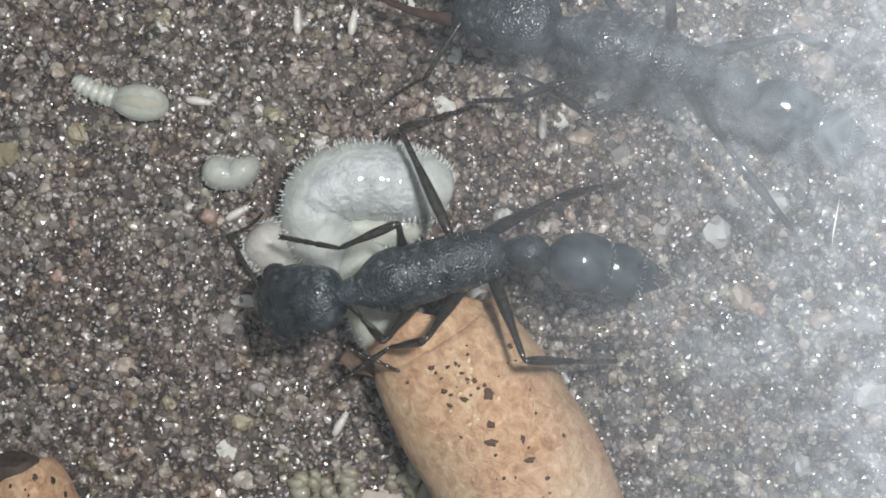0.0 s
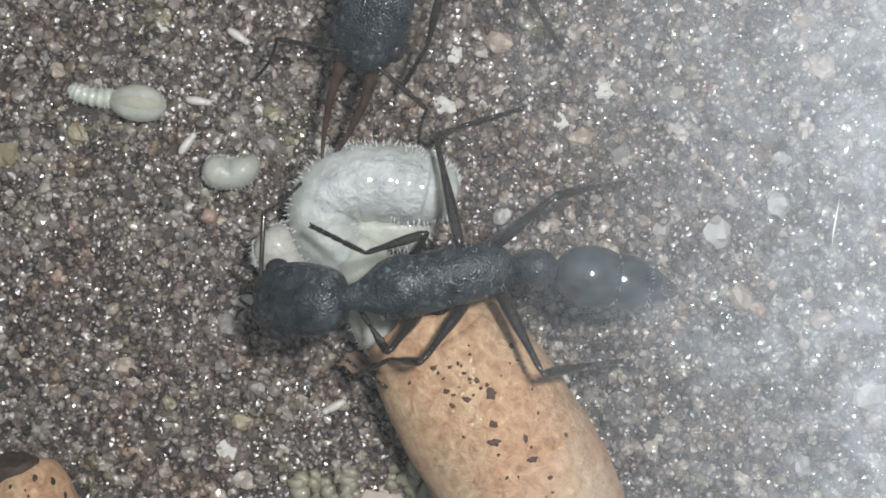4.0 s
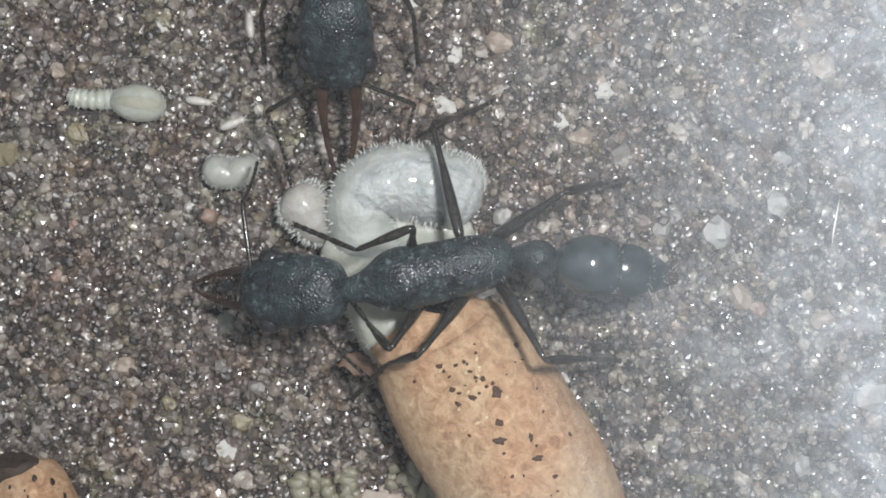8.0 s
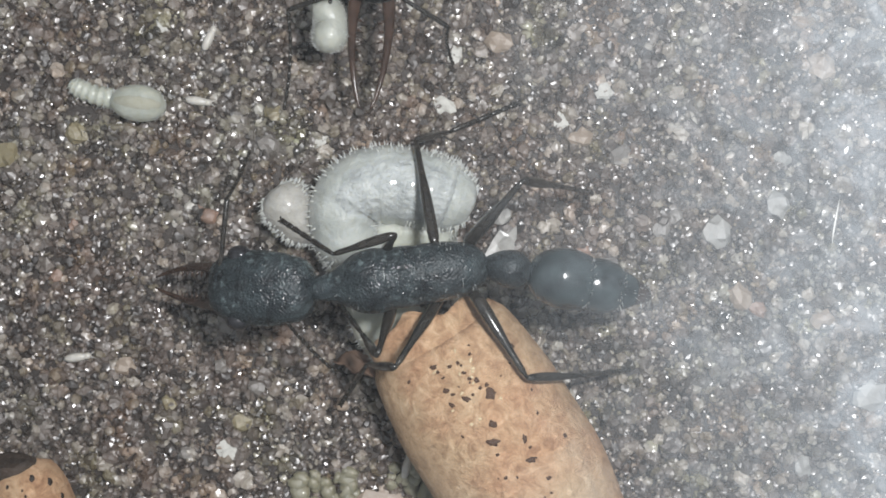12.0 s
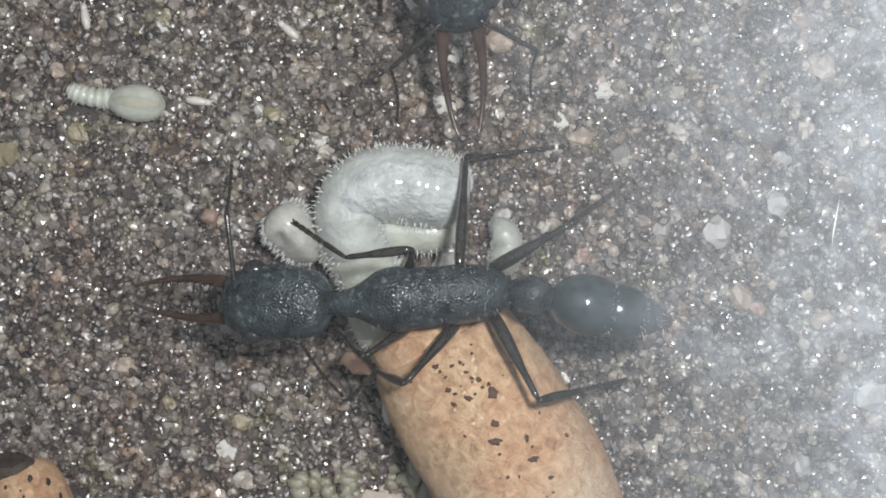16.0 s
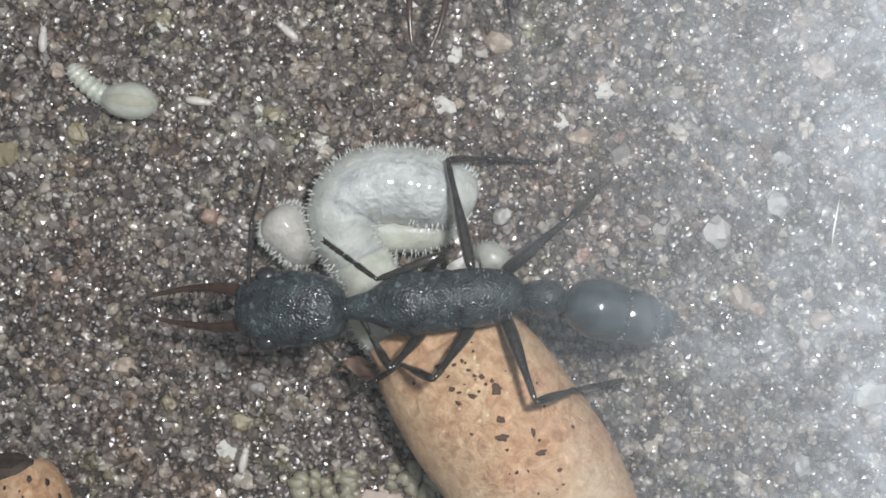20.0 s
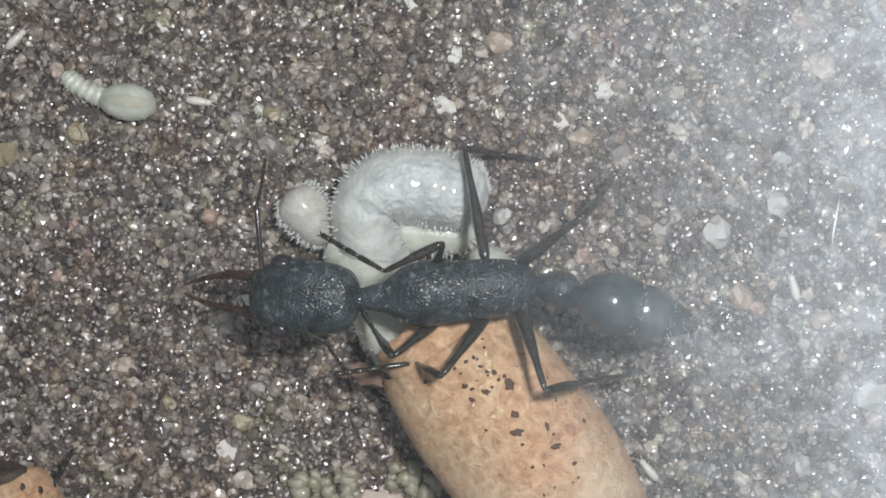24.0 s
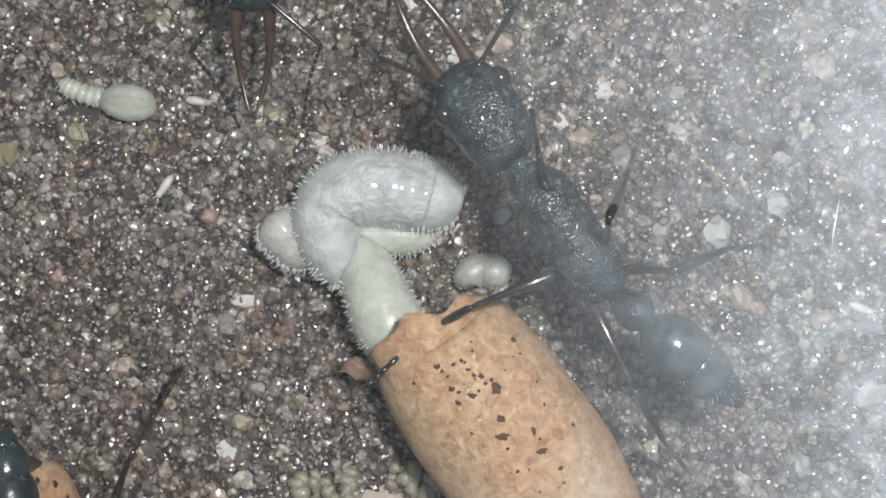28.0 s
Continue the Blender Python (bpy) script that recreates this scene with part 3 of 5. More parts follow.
def build_kidney():
    o = spot(408, 302, 0)
    larva = thing("kidney_larva", "small whitish kidney-shaped larva, later carried off by an ant", "larva", o, "larvae")
    fat_body("body", [(362, 294, 0.45, 0.12), (372, 298, 0.52, 0.46), (388, 306, 0.58, 0.58), (409, 312, 0.58, 0.5), (427, 304, 0.58, 0.54), (438, 290, 0.52, 0.46), (437, 277, 0.45, 0.14)], 5, larva, o, FLESH_DIM, "", (1, 18, 0.12), 18, rings=8, wave=0.025)
    return larva


large_larva, abdomen, tail_end, neck = build_grub()
round_larva = build_round()
pear_larva, pear_neck = build_pear()
kidney_larva = build_kidney()


# ---- cocoons ----
def cocoon_shell(length, radius, wall, open_end, seed):
    """A parchment-like capsule along x from its mouth at 0; open_end leaves the mouth torn."""
    bm = bmesh.new()
    sides, steps = 56, 40
    rnd = Vector((seed, 3.1, 0.7))

    def profile(s):
        return radius * (min(1.0, (1 - ((s - 0.4) / 0.6) ** 2 * 1.0 if s > 0.4 else 1.0)) ** 0.5 if s > 0.4 else 0.8 + 0.2 * math.sqrt(min(1, s / 0.25))) if open_end else \
            radius * max(0.0, 1 - (2 * s - 1) ** 2) ** 0.3

    def skin(inset):
        hoops = []
        for i in range(steps + 1):
            s = i / steps
            hoop = []
            for k in range(sides):
                a = 2 * math.pi * k / sides
                r = max(0.02, profile(s) - inset)
                tear = 0.0
                if open_end:
                    tear = (1 - s) ** 6 * (0.06 * noise.noise(Vector((math.cos(a) * 1.6, math.sin(a) * 1.6, seed))) + 0.02 * noise.noise(Vector((math.cos(a) * 9, math.sin(a) * 9, seed))) + 0.22 * math.sin(a) - 0.2)
                bulge = 1 + 0.018 * noise.noise(Vector((s * 5, math.cos(a) * 1.3, math.sin(a) * 1.3)) + rnd) + 0.006 * noise.noise(Vector((s * 22, math.cos(a) * 6, math.sin(a) * 6)) + rnd)
                hoop.append(bm.verts.new(Vector((s * length + tear, r * bulge * math.cos(a), r * bulge * math.sin(a))) * MM))
            hoops.append(hoop)
        for p, q in zip(hoops, hoops[1:]):
            for k in range(sides):
                bm.faces.new((p[k], p[(k + 1) % sides], q[(k + 1) % sides], q[k]))
        bm.faces.new(hoops[-1])
        return hoops
    outer = skin(0)
    if open_end:
        inner = skin(wall)
        for k in range(sides):
            bm.faces.new((outer[0][k], inner[0][k], inner[0][(k + 1) % sides], outer[0][(k + 1) % sides]))
    else:
        bm.faces.new(outer[0][::-1])
    for f in bm.faces:
        f.smooth = True
    bmesh.ops.recalc_face_normals(bm, faces=bm.faces)
    return bm


def speck_mesh(seed=3):
    bm = ball((0, 0, 0), 1, 0.5, 16, 8)
    for w in bm.verts:
        w.co *= 1 + 0.55 * noise.noise(w.co * 1.3 + Vector((seed, 1, 2))) + 0.35 * noise.noise(w.co * 3.1 + Vector((seed, 5, 2)))
    return bm


def build_cocoon():
    cocoon = thing("cocoon", "tan papery ant cocoon with dark specks, torn open at one end", "cocoon", (0, 0, 0), "cocoons")
    shell = cocoon_shell(11.0, 2.9, 0.09, True, 4.0)
    tree = BVHTree.FromBMesh(shell)
    part("shell", shell, SILK, cocoon)
    specks = [(0.75, -0.06, 0.08), (0.80, 0.22, 0.07), (1.15, 0.22, 0.08), (0.95, -0.42, 0.07), (1.34, -0.56, 0.1), (1.55, -0.43, 0.08), (1.88, -0.15, 0.13), (1.81, -0.64, 0.1), (2.15, 0.59, 0.19), (1.55, 0.44, 0.09), (2.98, 0.14, 0.14), (3.47, -0.15, 0.2), (3.92, 0.75, 0.13), (4.59, 0.58, 0.17), (0.47, -0.53, 0.11),
              (1.30, 1.96, 0.11), (1.40, 0.27, 0.07), (1.85, 0.63, 0.07), (0.70, -0.47, 0.06), (5.38, 0.74, 0.09), (3.88, -0.24, 0.06), (0.52, -1.43, 0.07), (3.50, 1.52, 0.07), (4.61, 1.89, 0.08), (2.83, -0.87, 0.06), (-0.16, -0.46, 0.07), (1.78, 1.87, 0.06), (0.76, 0.69, 0.06), (4.64, -0.41, 0.07), (2.79, 1.76, 0.05)]
    data = shared("speck", speck_mesh)
    rnd = random.Random(8)
    for _ in range(9):
        specks.append((1.5 + rnd.gauss(0, 0.55), rnd.gauss(0.1, 0.6), rnd.uniform(0.035, 0.06)))
    for _ in range(7):
        specks.append((rnd.uniform(2.5, 6), rnd.uniform(-1.0, 1.7), rnd.uniform(0.03, 0.06)))
    for s, w, size in specks:
        hit, normal = tree.ray_cast(Vector((max(s, 0.5), w, 5)) * MM, Vector((0, 0, -1)))[:2]
        which = rnd.randrange(4)
        ob = part("speck", shared("speck%d" % which, lambda: speck_mesh(5 + 2 * which)), STAIN, cocoon)
        m = Matrix.Translation(hit) @ Vector((0, 0, 1)).rotation_difference(normal).to_matrix().to_4x4() @ Matrix.Rotation(rnd.uniform(0, 3), 4, "Z")
        ob.matrix_basis = m @ Matrix.Diagonal((size * 1.0 * MM, size * rnd.uniform(0.5, 0.95) * MM, 0.1 * MM, 1))
    # pale flecks among the dark specks, painted glints on the rims of pits
    for _ in range(15):
        hit, normal = tree.ray_cast(Vector((1.6 + rnd.gauss(0, 0.6), rnd.gauss(0.1, 0.55), 5)) * MM, Vector((0, 0, -1)))[:2]
        ob = part("fleck", data, RIM_GLINT, cocoon)
        m = Matrix.Translation(hit) @ Vector((0, 0, 1)).rotation_difference(normal).to_matrix().to_4x4() @ Matrix.Rotation(rnd.uniform(0, 3), 4, "Z")
        ob.matrix_basis = m @ Matrix.Diagonal((rnd.uniform(0.04, 0.08) * MM, rnd.uniform(0.03, 0.05) * MM, 0.04 * MM, 1))
    # the torn collar beyond the mouth's edge, and a shred bent away on its west side
    def sheet(across, deep, at):
        bm = bmesh.new()
        grid = [[bm.verts.new(Vector(at(k / across, i / deep)) * MM) for k in range(across + 1)] for i in range(deep + 1)]
        for p, q in zip(grid, grid[1:]):
            for k in range(across):
                bm.faces.new((p[k], p[k + 1], q[k + 1], q[k])).smooth = True
        return bm

    def collar(k, i):
        a = math.radians(-15 + 175 * k)
        jag = 1 + 0.3 * noise.noise(Vector((k * 7, 2.2, 5)))
        r = 2.27 - 0.1 * i
        return 0.2 - i * (0.25 + 1.2 * min(1, k * 1.5)) * jag, r * math.cos(a), r * math.sin(a)

    def shred(k, i):
        n = noise.noise(Vector((k * 3, i * 3, 7)))
        return -0.1 - 1.15 * i - 0.25 * n, -2.0 - 1.1 * i + (k - 0.5) * (0.9 - 0.3 * i) + 0.2 * n, -0.4 - 0.7 * i + 0.5 * (k - 0.5) ** 2 + 0.25 * n
    for name, bm, mat, label in (("torn_collar", sheet(36, 6, collar), SILK, "thin torn tan collar of the cocoon's mouth"), ("torn_shred", sheet(8, 8, shred), SILK_DARK, "dull brown torn shred of silk")):
        flap = part(name, bm, mat, cocoon, label)
        thick = flap.modifiers.new("wall", "SOLIDIFY")
        thick.thickness = 0.00006
    return cocoon


def build_small_cocoon():
    cocoon = thing("cocoon", "small tan cocoon with a dark brown end, lying on the sand", "cocoon", (0, 0, 0), "cocoons")
    shell = cocoon_shell(9.0, 1.75, 0.08, False, 9.0)
    tree = BVHTree.FromBMesh(shell)
    part("shell", shell, SILK, cocoon)
    end = ball(Vector((0, 0, 0)), 0.9 * MM, 1.0, 28, 18)
    for w in end.verts:
        w.co = Vector((0.3 + w.co.x / MM * 0.5, -0.35 + w.co.y / MM * 1.08, 0.32 + w.co.z / MM * 0.9)) * MM
        w.co.x += 0.3 * MM * noise.noise(w.co * 1700) + 0.12 * MM * noise.noise(w.co * 4800)
    part("dark_end", end, END_BROWN, cocoon, "blackish-brown ragged end spot of the cocoon")
    for x, y, size in ((0.62, 0.5, 0.11), (0.85, 1.0, 0.12), (0.78, -0.3, 0.07), (1.4, 1.3, 0.1), (1.15, 0.3, 0.05), (1.5, -0.5, 0.12), (1.45, 0.7, 0.07), (2.2, 1.1, 0.13), (2.0, 0.2, 0.07), (2.6, -0.3, 0.08), (3.0, 0.5, 0.07), (0.95, 0.2, 0.04), (1.1, -0.8, 0.06)):
        hit, normal = tree.ray_cast(Vector((x, y, 5)) * MM, Vector((0, 0, -1)))[:2]
        ob = part("speck", shared("end_speck", speck_mesh), CHAR, cocoon)
        ob.matrix_basis = Matrix.Translation(hit) @ Vector((0, 0, 1)).rotation_difference(normal).to_matrix().to_4x4() @ Matrix.Diagonal((size * MM, size * 0.75 * MM, 0.06 * MM, 1))
    return cocoon


cocoon = build_cocoon()
small_cocoon = build_small_cocoon()


# ---- springtails ----
def build_springtail(label):
    tail = thing("springtail", label, "springtail", group="springtails")
    part("body", shared("springtail_body", lambda: sweep([tuple(c * MM for c in r) for r in rounded([(-0.43, 0, 0.12, 0.05), (-0.38, 0, 0.13, 0.11), (-0.15, 0, 0.15, 0.16), (0.12, 0, 0.15, 0.145), (0.26, 0, 0.14, 0.115), (0.35, 0, 0.14, 0.125), (0.44, 0, 0.13, 0.1), (0.48, 0, 0.12, 0.04)], 4)], 10)), TAIL, tail)
    for s, name in ((1, "left"), (-1, "right")):
        part("antenna", shared("springtail_antenna" + name, lambda: sweep([(0.46 * MM, s * 0.03 * MM, 0.15 * MM, 0.02 * MM), (0.55 * MM, s * 0.08 * MM, 0.16 * MM, 0.017 * MM), (0.64 * MM, s * 0.12 * MM, 0.13 * MM, 0.008 * MM)], 5)), TAIL, tail)
        for k, x in enumerate((0.22, 0.06, -0.1)):
            part("leg", shared("springtail_leg%d" % k + name, lambda: sweep([(x * MM, s * 0.05 * MM, 0.1 * MM, 0.016 * MM), (x * MM, s * 0.16 * MM, 0.1 * MM, 0.013 * MM), ((x - 0.03) * MM, s * 0.22 * MM, 0.0, 0.007 * MM)], 5)), TAIL, tail)
        part("tail_fork", shared("springtail_fork" + name, lambda: sweep([(-0.38 * MM, s * 0.015 * MM, 0.09 * MM, 0.016 * MM), (-0.54 * MM, s * 0.05 * MM, 0.06 * MM, 0.007 * MM)], 5)), TAIL, tail)
    return tail


springtails = [build_springtail("tiny slender whitish springtail running over the sand") for _ in range(11)]
resting = build_springtail("tiny slender whitish springtail resting on the sand")


# ---- loose stones, flakes and beads on the floor ----
def stone_mesh(seed, flat, rough, sub=2):
    bm = bmesh.new()
    bmesh.ops.create_icosphere(bm, subdivisions=sub, radius=1)
    for w in bm.verts:
        n = 1 + rough * noise.noise(w.co * 1.3 + Vector((seed, seed * 1.7, 0)))
        w.co = Vector((w.co.x * n, w.co.y * n, w.co.z * n * flat))
    for f in bm.faces:
        f.smooth = rough < 0.55
    return bm


def stone(name, label, category, u, v, size, mat, stretch=1.0, turn=0.0, flat=0.6, rough=0.6, group=""):
    seed = int(u * 7 + v) % 23
    ob = part(name, shared("%s%d%.1f" % (name, seed, flat), lambda: stone_mesh(seed, flat, rough)).copy(), mat)
    x, y = (u - 784) * 0.02, (441 - v) * 0.02
    z = height(x, y) + size * 0.02 * flat * 0.35
    ob.matrix_world = pose(x * MM, y * MM, z * MM, 0, 0, turn) @ Matrix.Diagonal((size * 0.02 * MM * stretch, size * 0.02 * MM, size * 0.02 * MM, 1))
    return tagged(ob, label, category, group)


def scatter_stones():
    white = "chalky white flake lying on the sand"
    for u, v, size, stretch, turn, flat in ((993, 213, 13, 1.3, 60, 0.25), (805, 97, 13, 1.2, 50, 0.25), (1070, 163, 14, 1.1, 10, 0.5), (790, 188, 17, 1.2, 150, 0.4), (287, 43, 8, 2.0, 95, 0.4),
                                            (436, 534, 11, 1.9, 175, 0.5), (403, 797, 17, 1.1, 20, 0.25), (568, 252, 7, 2.2, 30, 0.4), (730, 8, 10, 1.4, 110, 0.4)):
        stone("flake", white, "flake", u, v, size, PALE, stretch, turn, flat, 0.9, "white flakes")
    # the two large pale stones are added in place of blurred whitish patches
    for u, v, size, mat, label in ((885, 75, 27, TAN, "tan stone grain"), (485, 200, 19, AMBER, "yellowish clear grain"), (478, 258, 24, GREY, "pale grey rounded grain"), (135, 236, 24, AMBER, "yellowish clear grain"),
                                   (14, 275, 26, AMBER, "yellowish clear grain"), (372, 384, 17, RUST, "rust-brown grain"), (392, 392, 13, TAN, "tan stone grain"), (355, 372, 12, RUST, "rust-brown grain"),
                                   (222, 648, 20, TAN, "tan stone grain"), (100, 488, 14, RUST, "rust-brown grain"), (132, 398, 12, RUST, "rust-brown grain"), (402, 574, 22, GREY, "large grey grain"),
                                   (1268, 412, 30, DULL, "large pale grain"), (1375, 362, 26, DULL, "pale rounded grain"), (1382, 282, 18, DULL, "pale rounded grain"), (888, 382, 19, DULL, "pale rounded grain"),
                                   (1030, 452, 18, RUST, "rust-brown grain"), (1310, 525, 26, TAN, "tan stone grain"), (1340, 548, 18, RUST, "rust-brown grain"), (1452, 120, 28, TAN, "tan stone grain"),
                                   (1098, 274, 22, GREY, "grey rounded grain"), (1025, 245, 24, TAN, "tan stone grain"), (1195, 385, 17, GREY, "grey rounded grain"), (1170, 408, 19, GREY, "grey rounded grain"),
                                   (1455, 568, 22, TAN, "tan stone grain"), (1540, 700, 34, DULL, "large pale grain"), (1420, 825, 20, DULL, "pale rounded grain"), (300, 712, 15, AMBER, "yellowish clear grain"),
                                   (428, 748, 20, AMBER, "yellowish clear grain"), (395, 648, 17, GREY, "grey rounded grain"), (330, 800, 14, GREY, "grey rounded grain"), (455, 685, 16, GREY, "grey rounded grain")):
        stone("pebble", label + " in the sand", "pebble", u, v, size * 0.8, mat, 1.15, (u * 13) % 180, 0.6, 0.56, "pebbles")
    # the heap of clear beads south of the cocoon, with a pale lump in it
    rnd = random.Random(12)
    for k in range(56):
        u = rnd.uniform(522, 778)
        v = rnd.uniform(838, 896) - (14 if u > 700 else 0)
        if 640 < u < 700 and v > 858:
            continue
        stone("bead", "clear yellowish angular grain in a little heap", "grain", u, v, rnd.uniform(9, 17), BEAD, rnd.uniform(1, 1.2), rnd.uniform(0, 180), 0.85, 0.5, "heap of clear grains")
    stone("pale_lump", "flat pale brownish lump among the beads", "lump", 668, 892, 30, TAN, 1.5, 10, 0.35, 0.8)


scatter_stones()

# a thin shed skin that the ants push about
shed_skin = part("shed_skin", stone_mesh(5, 0.12, 0.9), DULL)
for w in shed_skin.data.vertices:
    w.co = Vector((w.co.x * 0.9, w.co.y * 0.42, w.co.z + 0.25 * w.co.x ** 2)) * MM
tagged(shed_skin, "thin pale curled piece of shed skin", "shed skin")


# ---- the sand itself ----
def ico(sub):
    bm = bmesh.new()
    bmesh.ops.create_icosphere(bm, subdivisions=sub, radius=1)
    v = np.array([w.co[:] for w in bm.verts])
    f = np.array([[w.index for w in face.verts] for face in bm.faces])
    bm.free()
    return v, f


def sand_mesh(name, count, half_x, half_y, r_low, r_high, sub, seed, lift, keep=None):
    rng = np.random.default_rng(seed)
    base, tri = ico(sub)
    x, y = rng.uniform(-half_x, half_x, count), rng.uniform(-half_y, half_y, count)
    if keep is not None:
        ok = keep(x, y)
        x, y = x[ok], y[ok]
    n = len(x)
    r = r_low + (r_high - r_low) * rng.beta(1.4, 2.6, n)
    z = np.array([height(a, b) for a, b in zip(x, y)]) + lift + rng.uniform(-0.6, 0.35, n) * r
    jag = 1 + (0.15 if sub > 1 else 0.17) * rng.standard_normal((n, len(base), 1)).clip(-1.6, 1.6)
    stretch = rng.uniform(0.75, 1.3, (n, 1, 3)) * np.array([1, 1, 0.85])
    q = rng.standard_normal((n, 4))
    q /= np.linalg.norm(q, axis=1)[:, None]
    w, a, b, c = q.T
    rot = np.stack([np.stack([1 - 2 * (b * b + c * c), 2 * (a * b - c * w), 2 * (a * c + b * w)], -1),
                    np.stack([2 * (a * b + c * w), 1 - 2 * (a * a + c * c), 2 * (b * c - a * w)], -1),
                    np.stack([2 * (a * c - b * w), 2 * (b * c + a * w), 1 - 2 * (a * a + b * b)], -1)], 1)
    pts = np.einsum("nij,nkj->nki", rot, base[None] * jag * stretch) * r[:, None, None]
    pts += np.stack([x, y, z], -1)[:, None, :]
    faces = (tri[None] + (np.arange(n) * len(base))[:, None, None]).reshape(-1, 3)
    pts = pts.reshape(-1, 3) * MM
    data = bpy.data.meshes.new(name)
    data.vertices.add(len(pts))
    data.vertices.foreach_set("co", pts.astype(np.float32).ravel())
    data.loops.add(faces.size)
    data.loops.foreach_set("vertex_index", faces.astype(np.int32).ravel())
    data.polygons.add(len(faces))
    data.polygons.foreach_set("loop_start", np.arange(0, faces.size, 3, dtype=np.int32))
    data.update(calc_edges=True)
    data.shade_flat()
    return data


def lay_sand():
    for name, *args in (("fine_sand", 30000, 18.0, 11.0, 0.07, 0.15, 1, 1, -0.04), ("coarse_sand", 11500, 18.0, 11.0, 0.12, 0.29, 2, 2, -0.05),
                        ("far_sand", 15000, 45.5, 33.5, 0.12, 0.34, 1, 3, -0.05, lambda x, y: (abs(x) > 17.6) | (abs(y) > 10.7))):
        bed = part(name, sand_mesh(name, *args), GRAIN, ground, "damp quartz sand grains in brown, grey and clear")
        tagged(bed, kind="stuff")
    # the larger grains of the middle of the floor, one by one
    rnd = random.Random(31)
    shapes = []
    for k in range(6):
        bm = stone_mesh(2 * k + 1, 0.85, 0.8)
        data = bpy.data.meshes.new("grain")
        bm.to_mesh(data)
        bm.free()
        shapes.append(data)
    for k in range(300):
        x, y, r = rnd.uniform(-15.6, 15.6), rnd.uniform(-8.8, 8.8), rnd.uniform(0.16, 0.32)
        ob = part("grain", shapes[k % 6], GRAIN_ONE, ground)
        ob.matrix_basis = pose(x * MM, y * MM, (height(x, y) + 0.02) * MM, rnd.uniform(-20, 20), rnd.uniform(-20, 20), rnd.uniform(0, 360)) @ Matrix.Diagonal((r * MM * rnd.uniform(0.8, 1.25), r * MM, r * MM * 0.8, 1))


lay_sand()


# ---- what moves ----
def along(rows, t):
    """The values of rows (time, values...) at t, straight from row to row."""
    rows = np.array(rows, float)
    return [float(np.interp(t, rows[:, 0], rows[:, k])) for k in range(1, rows.shape[1])]


def times_of(rows, step=0.5):
    """The rows' own times, with more between where they lie far apart."""
    out = []
    for a, b in zip(rows, rows[1:]):
        n = max(1, math.ceil((b[0] - a[0]) / step - 0.01))
        out += [a[0] + (b[0] - a[0]) * k / n for k in range(n)]
    return sorted({round(t * 30) / 30 for t in out + [28.0]})


def aim(a, b):
    """A pose at a with x towards b."""
    x = (b - a).normalized()
    y = Vector((0, 0, 1)).cross(x)
    y = y.normalized() if y.length > 1e-6 else Vector((0, 1, 0))
    m = Matrix((x, y, x.cross(y))).transposed().to_4x4()
    m.translation = a
    return m


def turn_of(a, b):
    return math.atan2(b.y - a.y, b.x - a.x)


def ant_rows(rows, t, high):
    """Root pose, head turn and gaster turn from the brow, neck, waist and tip of the body on the plan."""
    z = along(high, t)[0]
    f, n, w, g = (spot(*along([(r[0], r[1 + 2 * k], r[2 + 2 * k]) for r in rows], t), z) for k in range(4))
    way = turn_of(w, n)
    mid = (n + w) / 2
    bend = lambda a: (a + math.pi) % (2 * math.pi) - math.pi
    return Matrix.Translation(mid) @ Matrix.Rotation(way, 4, "Z"), bend(turn_of(n, f) - way), bend(turn_of(g, w) - way)


